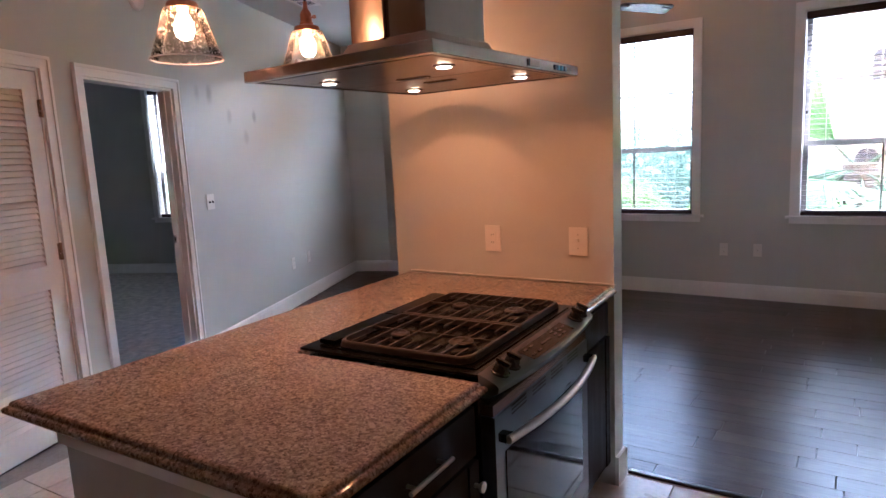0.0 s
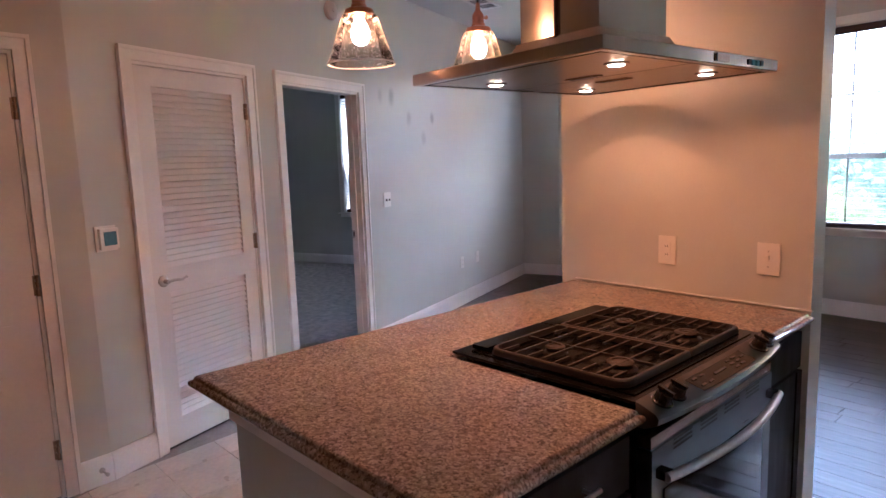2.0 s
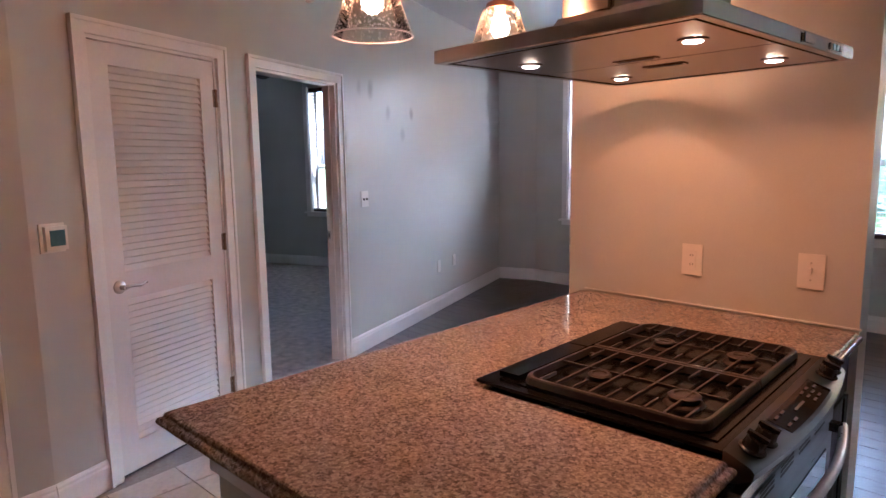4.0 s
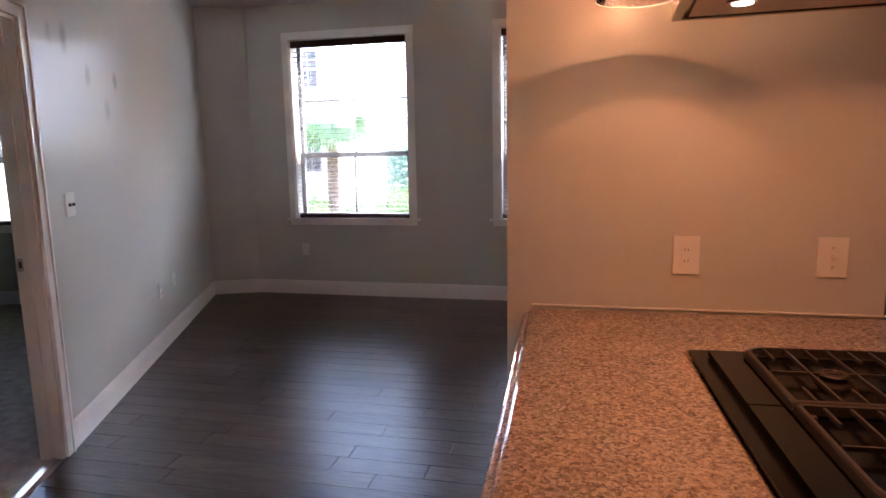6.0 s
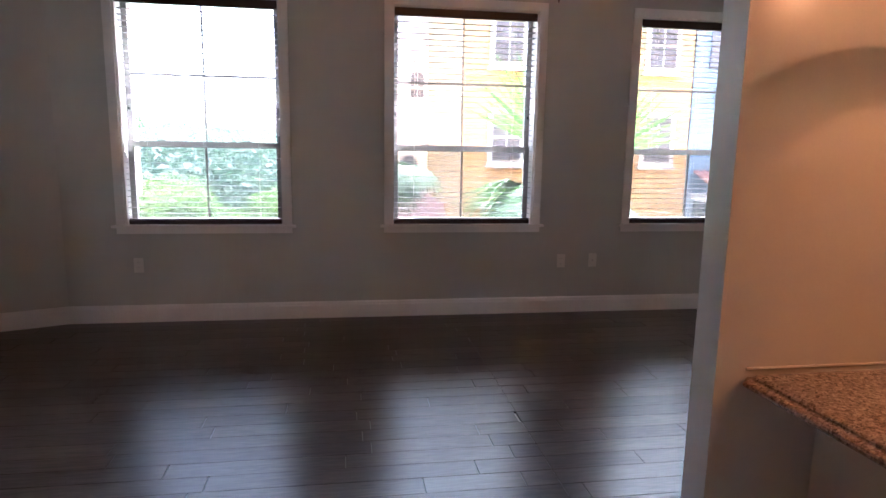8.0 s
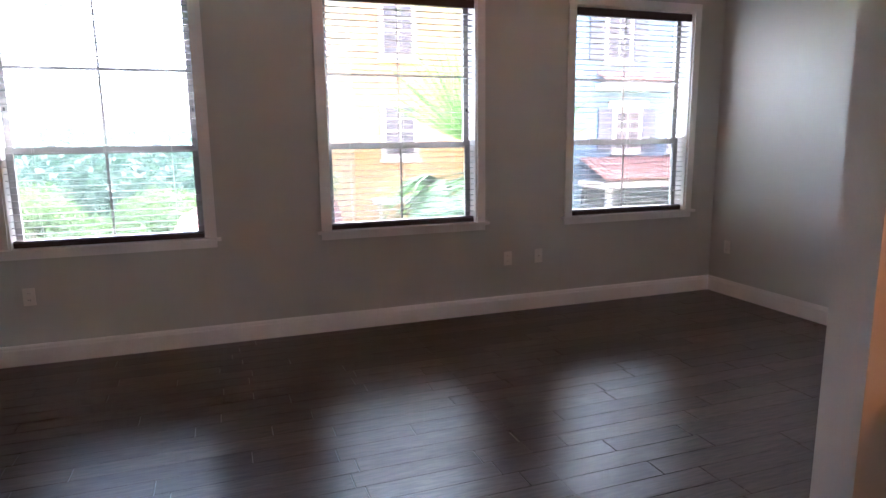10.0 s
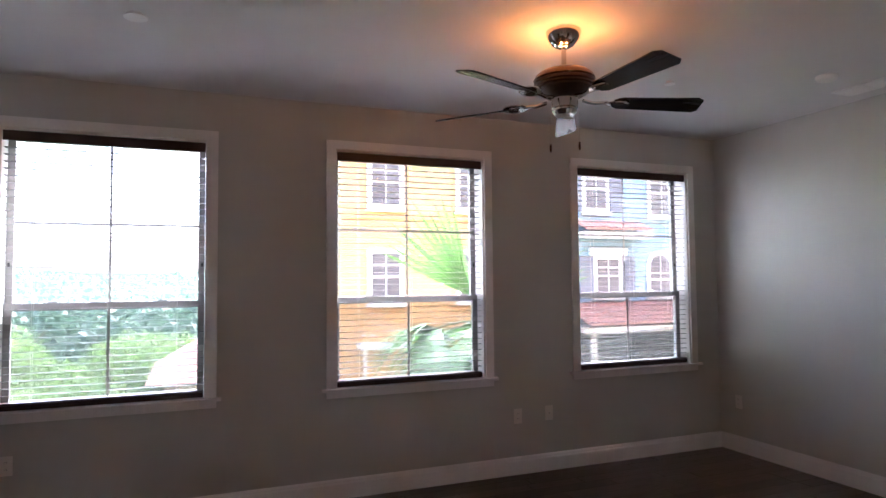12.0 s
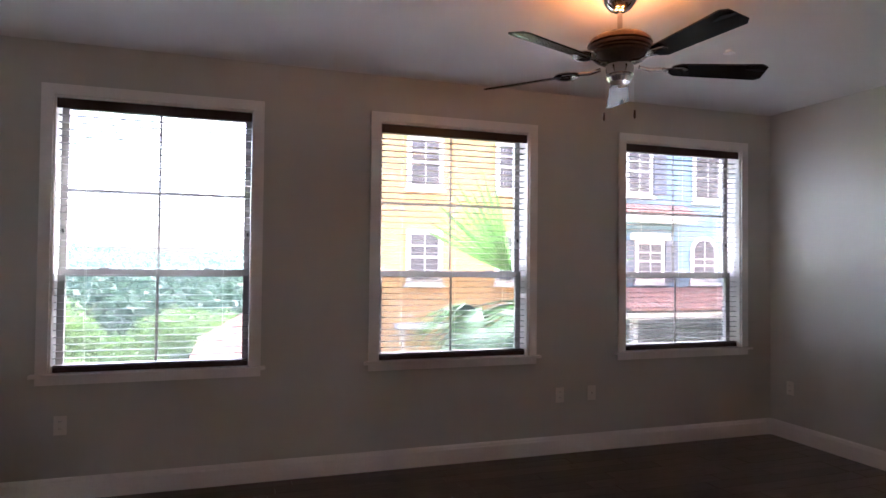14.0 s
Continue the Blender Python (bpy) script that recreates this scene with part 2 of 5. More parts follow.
CABINET = surface("espresso_cabinet", (0.011, 0.006, 0.005), 0.5, vary=0.25, scale=3.0, grain=40, bump=0.01, stretch=(8, 8, 1), spec=0.15)
PLASTIC = surface("white_plastic", (0.80, 0.77, 0.71), 0.35, vary=0.02, bump=0.002)
DARKHOLE = surface("socket_slots", (0.05, 0.045, 0.04), 0.6, vary=0.05, bump=0)
LCD = surface("thermostat_screen", (0.10, 0.22, 0.27), 0.15, vary=0.06, bump=0)
# White slats given a dark base, so that they read as backlit.
BLINDW = surface("backlit_white_slat", (0.25, 0.24, 0.235), 0.45, vary=0.03, bump=0.004)
BLINDD = surface("dark_valance_wood", (0.045, 0.022, 0.020), 0.4, vary=0.2, scale=4.0, grain=40, stretch=(1, 8, 8))
# White sash vinyl, its base greyed to carry the shade of the room side.
VINYL = surface("backlit_white_vinyl", (0.27, 0.255, 0.245), 0.4, vary=0.03, bump=0.004)
GLASS = see_through("window_glass", (0.96, 0.98, 0.97))
PENDGLASS = see_through("seeded_glass", (0.92, 0.91, 0.90), 0.08, 1.3)
SEED = leaf_material("glass_seed", (0.50, 0.48, 0.46), (0.85, 0.82, 0.78))
SCREEN = screen_material()
BULB = glow("warm_bulb", (1.0, 0.60, 0.26), 0.5)
HALO = glow("hood_lamp", (1.0, 0.72, 0.42), 0.5)
BLADE = surface("dark_fan_blade", (0.012, 0.010, 0.011), 0.24, vary=0.1, scale=2.0, grain=30, bump=0.004, stretch=(1, 6, 6))
YELLOW = siding_material("yellow_siding", (0.44, 0.26, 0.090))
BLUE = siding_material("blue_siding", (0.135, 0.215, 0.30))
# Colour made up, dark so that the unseen walls bounce little light.
OWNW = siding_material("unseen_dark_siding", (0.24, 0.15, 0.10))
CREAM = siding_material("cream_siding", (0.66, 0.60, 0.52))
HTRIM = surface("house_trim", (0.60, 0.59, 0.57), 0.6, vary=0.04)
HPANE = surface("far_window_pane", (0.075, 0.075, 0.085), 0.25, vary=0.3, scale=1.0, spec=0.25)
SHUTTER = surface("shutter_paint", (0.085, 0.095, 0.125), 0.6, vary=0.1)
CLAY = surface("clay_roof_tile", (0.27, 0.12, 0.09), 0.8, vary=0.3, scale=2.0, grain=12, bump=0.1)
LEAF = leaf_material("leaf", (0.085, 0.14, 0.035), (0.18, 0.27, 0.075))
FARLEAF = leaf_material("far_leaf", (0.04, 0.075, 0.05), (0.09, 0.13, 0.085))
PALML = leaf_material("palm_leaf", (0.018, 0.055, 0.010), (0.065, 0.145, 0.026))
BARK = surface("palm_bark", (0.16, 0.11, 0.075), 0.9, vary=0.3, scale=8.0, grain=40, bump=0.3)
GRASS = surface("ground_cover", (0.09, 0.12, 0.05), 0.95, vary=0.4, scale=0.08, grain=1.5, bump=0.1)
SHADEDARK = surface("porch_shade_paint", (0.03, 0.035, 0.045), 0.7, vary=0.2)


# ---------- mesh tools ----------
def bm_box(bm, x0, x1, y0, y1, z0, z1, m=None):
    vs = [bm.verts.new((x, y, z)) for x in (x0, x1) for y in (y0, y1) for z in (z0, z1)]
    for f in ((0, 1, 3, 2), (4, 6, 7, 5), (0, 4, 5, 1), (2, 3, 7, 6), (0, 2, 6, 4), (1, 5, 7, 3)):
        bm.faces.new([vs[i] for i in f])
    if m is not None:
        bmesh.ops.transform(bm, matrix=m, verts=vs)
    return vs


def bm_lathe(bm, profile, seg=32, m=None, close=True):
    """Turns a profile of (radius, z) about the z axis."""
    rings = []
    made = []
    for r, z in profile:
        if r < 1e-5:
            v = bm.verts.new((0, 0, z))
            rings.append([v])
            made.append(v)
        else:
            ring = [bm.verts.new((r * math.cos(2 * math.pi * k / seg), r * math.sin(2 * math.pi * k / seg), z)) for k in range(seg)]
            rings.append(ring)
            made += ring
    for a, b in zip(rings, rings[1:]):
        for k in range(seg):
            n = (k + 1) % seg
            if len(a) == 1 and len(b) > 1:
                bm.faces.new((a[0], b[n], b[k]))
            elif len(b) == 1 and len(a) > 1:
                bm.faces.new((a[k], a[n], b[0]))
            elif len(a) > 1:
                bm.faces.new((a[k], a[n], b[n], b[k]))
    if m is not None:
        bmesh.ops.transform(bm, matrix=m, verts=made)
    return made


def bm_tube(bm, pts, r, seg=10):
    """A round bar through a line of points."""
    pts = [Vector(p) for p in pts]
    rings = []
    for i, p in enumerate(pts):
        d = (pts[min(i + 1, len(pts) - 1)] - pts[max(i - 1, 0)]).normalized()
        q = d.to_track_quat("Z", "Y").to_matrix()
        rr = r[i] if isinstance(r, (list, tuple)) else r
        rings.append([bm.verts.new(p + q @ Vector((rr * math.cos(2 * math.pi * k / seg), rr * math.sin(2 * math.pi * k / seg), 0))) for k in range(seg)])
    for a, b in zip(rings, rings[1:]):
        for k in range(seg):
            bm.faces.new((a[k], a[(k + 1) % seg], b[(k + 1) % seg], b[k]))
    bm.faces.new(rings[0][::-1])
    bm.faces.new(rings[-1])


def bm_prism(bm, poly, z0, z1, edge=0.0):
    """An upright prism over a convex outline; edge: the chamfer round its top."""
    n = len(poly)
    c = Vector((sum(p[0] for p in poly) / n, sum(p[1] for p in poly) / n, 0))
    lo = [bm.verts.new((p[0], p[1], z0)) for p in poly]
    mid = [bm.verts.new((p[0], p[1], z1 - edge)) for p in poly]
    rows = [lo, mid]
    if edge:
        top = []
        for p in poly:
            v = Vector((p[0], p[1], 0))
            d = (c - v)
            v += d.normalized() * min(edge * 1.4, d.length * 0.3)
            top.append(bm.verts.new((v.x, v.y, z1)))
        rows.append(top)
    for a, b in zip(rows, rows[1:]):
        for k in range(n):
            bm.faces.new((a[k], a[(k + 1) % n], b[(k + 1) % n], b[k]))
    bm.faces.new(rows[-1])
    bm.faces.new(lo[::-1])


def finish(bm, name, smooth=False):
    bmesh.ops.recalc_face_normals(bm, faces=bm.faces)
    me = bpy.data.meshes.new(name)
    bm.to_mesh(me)
    bm.free()
    if smooth:
        me.polygons.foreach_set("use_smooth", [True] * len(me.polygons))
        me.set_sharp_from_angle(angle=radians(35))
    return me


def part(name, bm, material, parent=None, label="", bevel=0.0, smooth=False, m=None):
    if bevel:
        es = [e for e in bm.edges if len(e.link_faces) == 2 and e.calc_face_angle(0) > 0.6]
        bmesh.ops.bevel(bm, geom=es, offset=bevel, segments=2, affect="EDGES", profile=0.5, clamp_overlap=True)
    me = finish(bm, name, smooth or bevel > 0)
    me.materials.append(material)
    ob = new(name, me)
    if parent:
        ob.parent = parent
    if m is not None:
        ob.matrix_basis = m
    if label:
        ob["label"] = label
    return ob


def share(name, me, parent, m, label=""):
    """One more piece on a mesh that is there already."""
    ob = new(name, me)
    ob.parent = parent
    ob.matrix_basis = m
    if label:
        ob["label"] = label
    return ob


def box(name, dims, material, parent=None, label="", bevel=0.0, m=None):
    bm = bmesh.new()
    bm_box(bm, *dims)
    return part(name, bm, material, parent, label, bevel, m=m)


def thing(name, m, label, category, group="", kind=""):
    ob = new(name)
    ob.matrix_basis = m
    ob.empty_display_size = 0.1
    return tagged(ob, label, category, group, kind)


def clip_poly(poly, a, b):
    """What of a convex outline lies to the left of the line from a to b."""
    out = []
    side = lambda p: (b[0] - a[0]) * (p[1] - a[1]) - (b[1] - a[1]) * (p[0] - a[0])
    for i, p in enumerate(poly):
        q = poly[(i + 1) % len(poly)]
        sp, sq = side(p), side(q)
        if sp >= 0:
            out.append(p)
        if sp * sq < 0:
            k = sp / (sp - sq)
            out.append((p[0] + k * (q[0] - p[0]), p[1] + k * (q[1] - p[1])))
    return out


def area_of(poly):
    return 0.5 * abs(sum(p[0] * q[1] - p[1] * q[0] for p, q in zip(poly, poly[1:] + poly[:1]))) if len(poly) > 2 else 0.0


def along(x0, y0, x1, y1):
    """The frame of a wall from one point to the other: x along it, y outwards, z up. And its length."""
    return pose(x0, y0, 0, 0, 0, math.degrees(math.atan2(y1 - y0, x1 - x0))), math.hypot(x1 - x0, y1 - y0)


# ---------- plan ----------
H = 2.90                                   # ceiling
YW = 6.50                                  # room face of the window wall
SKEW = radians(21.9)                       # turn of the bedroom wall
U = Vector((-math.sin(SKEW), math.cos(SKEW)))
N = Vector((math.cos(SKEW), math.sin(SKEW)))
P0 = Vector((-4.296, 3.281))


def sk(s, n):
    """A place in the plan from the distance along the bedroom wall and in front of it."""
    p = P0 + U * s + N * n
    return p.x, p.y


A_COR, C_COR, W_COR = sk(-2.65, 0), sk(3.29, 0), sk(3.29, 0.48)
XR = 1.15                                  # right wall
KDIR = (0.139, -0.990)
K_END = (A_COR[0] + 3.2 * KDIR[0], A_COR[1] + 3.2 * KDIR[1])
YS = K_END[1]
WIN = (-4.672, -2.572, -0.470)             # left casing edges of the living-room windows
WIN_W, WIN_Z0, WIN_Z1, CAS = 1.348, 0.795, 2.625, 0.068


def wall(name, p, q, thick, openings=(), label="", z1=H, out0=0.0, out1=0.0):
    """A solid wall with openings (x0, x1, z0, z1) cut through; p to q is its room face."""
    m, length = along(*p, *q)
    xs = sorted({-out0, length + out1, *(v for o in openings for v in o[:2])})
    zs = sorted({0.0, z1, *(v for o in openings for v in o[2:])})
    solid = {}
    for i in range(len(xs) - 1):
        for j in range(len(zs) - 1):
            cx, cz = (xs[i] + xs[i + 1]) / 2, (zs[j] + zs[j + 1]) / 2
            solid[i, j] = not any(o[0] < cx < o[1] and o[2] < cz < o[3] for o in openings)
    bm = bmesh.new()
    vert = {}

    def v(i, y, j):
        if (i, y, j) not in vert:
            vert[i, y, j] = bm.verts.new((xs[i], thick * y, zs[j]))
        return vert[i, y, j]

    for (i, j), s in solid.items():
        if not s:
            continue
        bm.faces.new((v(i, 0, j), v(i + 1, 0, j), v(i + 1, 0, j + 1), v(i, 0, j + 1)))
        bm.faces.new((v(i, 1, j), v(i, 1, j + 1), v(i + 1, 1, j + 1), v(i + 1, 1, j)))
        for di, dj, a, b in ((-1, 0, (i, j), (i, j + 1)), (1, 0, (i + 1, j), (i + 1, j + 1)), (0, -1, (i, j), (i + 1, j)), (0, 1, (i, j + 1), (i + 1, j + 1))):
            if not solid.get((i + di, j + dj)):
                bm.faces.new((v(a[0], 0, a[1]), v(b[0], 0, b[1]), v(b[0], 1, b[1]), v(a[0], 1, a[1])))
    ob = part(name, bm, PAINT, m=m)
    return tagged(ob, label or "greige painted plaster wall", "wall", kind="structure"), m, length


def baseboard(m, x0, x1, name="baseboard", mat=None):
    """White skirting 14 cm high with a moulded top, along a wall's frame."""
    bm = bmesh.new()
    prof = [(0, 0.0), (-0.016, 0.0), (-0.016, 0.108), (-0.012, 0.118), (-0.012, 0.128), (-0.006, 0.140), (0, 0.142)]
    a = [bm.verts.new((x0, y, z)) for y, z in prof]
    b = [bm.verts.new((x1, y, z)) for y, z in prof]
    for k in range(len(prof)):
        n = (k + 1) % len(prof)
        bm.faces.new((a[k], a[n], b[n], b[k]))
    bm.faces.new(a[::-1])
    bm.faces.new(b)
    return tagged(part(name, bm, TRIM, m=m @ pose(0, -0.002, 0)), "white painted moulded baseboard along the wall", "baseboard", "baseboards", "structure")


# ---------- walls ----------
d1 = (0.322, 1.100, 0, 2.064)
d2 = (1.415, 2.285, 0, 2.058)
w_left, M_LEFT, L_LEFT = wall("wall_bedroom", A_COR, C_COR, 0.105, (d1, d2), "greige wall with faint patching marks and door openings")
ox = [(w + CAS, w + WIN_W - CAS) for w in WIN]
w_left.data.materials[0] = PATCHED
w_win, M_WIN, L_WIN = wall("wall_window", W_COR, (XR, YW), 0.22, [(a - W_COR[0], b - W_COR[0], WIN_Z0 - 0.02, WIN_Z1 - CAS) for a, b in ox], "greige wall with three tall sash windows", out1=0.2)
BN0 = -4.6
bw0 = -2.925 - BN0
w_bed, M_BED, L_BED = wall("wall_bedroom_window", sk(3.29, BN0), W_COR, 0.2, [(bw0 + CAS, bw0 + WIN_W - CAS, WIN_Z0 - 0.02, WIN_Z1 - CAS)], "greige bedroom wall with one tall window", out0=0.2)
w_right, M_RIGHT, L_RIGHT = wall("wall_right", (XR, YW), (XR, YS), 0.15, (), "greige painted side wall of the living room", out1=0.15)
kd0 = 3.2 - 0.145 - 0.07 - 0.80
w_kit, M_KIT, L_KIT = wall("wall_kitchen", K_END, A_COR, 0.14, [(kd0, kd0 + 0.80, 0, 2.045)], "greige kitchen wall with a panelled door")
wall("wall_south", (XR, YS), K_END, 0.15, (), "greige wall behind the kitchen", out0=0.15, out1=0.15)
wall("wall_bedroom_west", sk(-2.5, BN0), sk(3.29, BN0), 0.15, (), "greige bedroom side wall")
wall("wall_bedroom_south", sk(-2.5, -0.10), sk(-2.5, BN0), 0.15, (), "greige bedroom back wall")
pw = bmesh.new()
bm_box(pw, -1.960, -0.812, 2.665, 2.772, 0, H)
tagged(part("wall_partition", pw, PAINT, bevel=0.006), "greige end wall behind the kitchen peninsula", "wall", kind="structure")
# closet behind the louvered door, and a hall behind the panelled door
box("wall_closet", (d1[0] - 0.1, d1[1] + 0.1, 0.5, 0.55, 0, H), PAINT, m=M_LEFT)["kind"] = "structure"
box("wall_hall", (kd0 - 0.1, kd0 + 0.9, 0.5, 0.55, 0, H), PAINT, m=M_KIT)["kind"] = "structure"

cb = bmesh.new()
ROOF_LINE = [(-10.9, YS - 0.3), (XR + 0.3, YS - 0.3), (XR + 0.3, YW + 0.21), (W_COR[0] + 0.1, YW + 0.21), sk(3.48, 0.48), sk(3.48, BN0 - 0.2)]
bm_prism(cb, ROOF_LINE, H, H + 0.15)
tagged(part("ceiling", cb, CEIL), "flat off-white painted ceiling", "ceiling", kind="structure")

baseboard(M_LEFT, 0.0, 0.255)
baseboard(M_LEFT, 1.165, 1.347)
baseboard(M_LEFT, 2.35, L_LEFT - 0.0)
baseboard(M_WIN, 0.0, L_WIN)
baseboard(M_BED, -BN0 + 0.0, L_BED)
baseboard(M_BED, 0.0, -BN0 - 0.14)
baseboard(M_RIGHT, 0.0, L_RIGHT)
baseboard(M_KIT, L_KIT - 0.145, L_KIT)
baseboard(M_KIT, 0, kd0 - 0.07)
baseboard(along(*sk(-2.5, BN0), *sk(3.29, BN0))[0], 0, 5.79)


bmw = bmesh.new()
bm_box(bmw, -0.812, -0.796, 2.665, 2.788, 0, 0.135)
bm_box(bmw, -1.960, -0.812, 2.772, 2.788, 0, 0.135)
tagged(part("baseboard", bmw, TRIM, bevel=0.003), "white painted baseboard round the partition end", "baseboard", "baseboards", "structure")


# ---------- windows and blinds ----------
def make_window(name, m, label):
    """A double-hung sash window with casing, stool and apron; m: left casing edge on the room face."""
    w = thing(name, m, label, "window", "sash windows", "structure")
    W, Z0, Z1, C = WIN_W, WIN_Z0, WIN_Z1, CAS
    for x0, x1, z0, z1 in ((0, C, Z0, Z1 - C), (W - C, W, Z0, Z1 - C), (0, W, Z1 - C, Z1)):
        bm = bmesh.new()
        bm_box(bm, x0, x1, -0.018, -0.002, z0, z1)
        part("casing", bm, TRIM, w, bevel=0.004)
    bm = bmesh.new()
    bm_box(bm, -0.03, W + 0.03, -0.045, 0.10, Z0 - 0.020, Z0)
    part("sill", bm, TRIM, w, bevel=0.006)
    bm = bmesh.new()
    bm_box(bm, 0.0, W, -0.016, -0.002, Z0 - 0.068, Z0 - 0.0205)
    part("apron", bm, TRIM, w, bevel=0.004)
    a, b, t = C, W - C, Z1 - C
    for x0, x1, z0, z1 in ((a, a + 0.012, Z0, t), (b - 0.012, b, Z0, t), (a + 0.012, b - 0.012, t - 0.012, t)):
        bm = bmesh.new()
        bm_box(bm, x0, x1, 0.0, 0.20, z0, z1)
        part("jamb", bm, TRIM, w)
    mid = 1.43
    for pre, z0, z1, y0 in (("upper", mid - 0.025, t - 0.013, 0.150), ("lower", Z0 + 0.001, mid + 0.025, 0.118)):
        fr = 0.042
        x0, x1 = a + 0.013, b - 0.013
        sash = bmesh.new()
        bm_box(sash, x0, x0 + fr, y0, y0 + 0.03, z0, z1)
        bm_box(sash, x1 - fr, x1, y0, y0 + 0.03, z0, z1)
        bm_box(sash, x0 + fr, x1 - fr, y0, y0 + 0.03, z0, z0 + fr)
        bm_box(sash, x0 + fr, x1 - fr, y0, y0 + 0.03, z1 - fr, z1)
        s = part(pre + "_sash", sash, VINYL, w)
        bm = bmesh.new()
        bm_box(bm, x0 + fr - 0.004, x1 - fr + 0.004, y0 + 0.012, y0 + 0.018, z0 + fr - 0.004, z1 - fr + 0.004)
        pane = part("pane", bm, GLASS, s)
        pane.visible_shadow = False
        xm = (x0 + x1) / 2
        bm = bmesh.new()
        bm_box(bm, xm - 0.008, xm + 0.008, y0 + 0.006, y0 + 0.011, z0 + fr, z1 - fr)
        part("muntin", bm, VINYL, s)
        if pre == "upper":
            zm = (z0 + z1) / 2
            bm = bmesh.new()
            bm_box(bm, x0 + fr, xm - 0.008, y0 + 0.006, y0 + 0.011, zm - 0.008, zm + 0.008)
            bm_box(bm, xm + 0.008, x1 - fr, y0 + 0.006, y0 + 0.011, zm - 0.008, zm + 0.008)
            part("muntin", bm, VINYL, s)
            for xt in (x0 + 0.012, x1 - 0.022):
                box("vent_latch", (xt, xt + 0.012, y0 - 0.008, y0 - 0.001, z0 + 0.28, z0 + 0.31), BLACKP, s)
        else:
            for xt in (x0 + 0.24, x1 - 0.30):
                box("sash_lock", (xt, xt + 0.06, y0 + 0.004, y0 + 0.026, z1 + 0.001, z1 + 0.014), VINYL, s, bevel=0.003)
    bm = bmesh.new()
    bm_box(bm, a + 0.013, b - 0.013, 0.188, 0.190, Z0 + 0.002, mid)
    scr = part("insect_screen", bm, SCREEN, w, "fine dark insect screen")
    return w


SLAT = None


def make_blind(m):
    """An opened slat blind with dark valance and bottom rail."""
    global SLAT
    bl = thing("window_blind", m, "lowered white slat blind, slats open, with dark wooden rails", "window blind", "window blinds")
    a, b, t = CAS + 0.016, WIN_W - CAS - 0.016, WIN_Z1 - CAS
    bm = bmesh.new()
    bm_box(bm, a - 0.002, b + 0.002, 0.012, 0.024, t - 0.076, t - 0.014)
    part("valance", bm, BLINDD, bl, "dark brown wooden valance", bevel=0.003)
    box("head_rail", (a, b, 0.030, 0.080, t - 0.055, t - 0.014), BLINDD, bl)
    bm = bmesh.new()
    bm_box(bm, a, b, 0.030, 0.080, WIN_Z0 + 0.002, WIN_Z0 + 0.034)
    part("bottom_rail", bm, BLINDD, bl, "dark brown wooden bottom rail", bevel=0.004)
    box("bottom_rail", (a, b, 0.031, 0.079, WIN_Z0 + 0.037, WIN_Z0 + 0.046), BLINDD, bl)
    if SLAT is None:
        bm = bmesh.new()
        prof = [(-0.025, 0.0), (-0.012, 0.0011), (0, 0.0015), (0.012, 0.0011), (0.025, 0.0)]
        rows = [[bm.verts.new((x, y, z + dz)) for y, z in prof] for x in (a, b) for dz in (0,)]
        under = [[bm.verts.new((x, y, z - 0.0020)) for y, z in prof] for x in (a, b)]
        for k in range(4):
            bm.faces.new((rows[0][k], rows[1][k], rows[1][k + 1], rows[0][k + 1]))
            bm.faces.new((under[0][k], under[0][k + 1], under[1][k + 1], under[1][k]))
        for k in (0, 4):
            bm.faces.new((rows[0][k], under[0][k], under[1][k], rows[1][k]))
        for e in (0, 1):
            bm.faces.new((*rows[e], *under[e][::-1]))
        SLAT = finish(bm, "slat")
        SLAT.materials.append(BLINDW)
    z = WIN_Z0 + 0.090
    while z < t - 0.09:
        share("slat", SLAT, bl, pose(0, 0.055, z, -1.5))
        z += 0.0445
    for x in (a + 0.17, (a + b) / 2 + 0.0, b - 0.17):
        for y in (0.0305, 0.0805):
            bm = bmesh.new()
            bm_tube(bm, [(x, y, WIN_Z0 + 0.05), (x, y, t - 0.05)], 0.0006, 5)
            part("ladder_cord", bm, PLASTIC, bl)
    return bl


for i, x in enumerate(WIN):
    mw = pose(x, YW, 0)
    make_window(f"window_{i + 1}", mw, "white double-hung sash window with flat casing and sill")
    make_blind(mw)
mb = M_BED @ pose(bw0, 0, 0)
make_window("window_4", mb, "white double-hung sash window in the bedroom")
make_blind(mb)


# ---------- doors ----------
def casing(parent, x0, x1, top, w=0.068, y=-0.002):
    """A moulded door casing round an opening, on the room face."""
    for a, b, z0, z1 in ((x0 - w, x0, 0, top), (x1, x1 + w, 0, top), (x0 - w, x1 + w, top, top + w)):
        bm = bmesh.new()
        bm_box(bm, a, b, y - 0.016, y, z0, z1)
        c = part("casing", bm, TRIM, parent, bevel=0.004)
        bm = bmesh.new()
        if z0 == 0:
            o = a if a < x0 else b - 0.018
            bm_box(bm, o, o + 0.018, y - 0.024, y - 0.0165, z0, z1 + (w - 0.0185 if a < x0 or b > x1 else 0))
        else:
            bm_box(bm, a, b, y - 0.024, y - 0.0165, z1 - 0.018, z1)
        part("back_band", bm, TRIM, parent, bevel=0.003)


def jambs(parent, x0, x1, top, depth=0.105):
    for a, b, z0, z1 in ((x0, x0 + 0.016, 0, top), (x1 - 0.016, x1, 0, top), (x0 + 0.016, x1 - 0.016, top - 0.016, top)):
        box("jamb", (a, b, 0.0, depth, z0, z1), TRIM, parent)


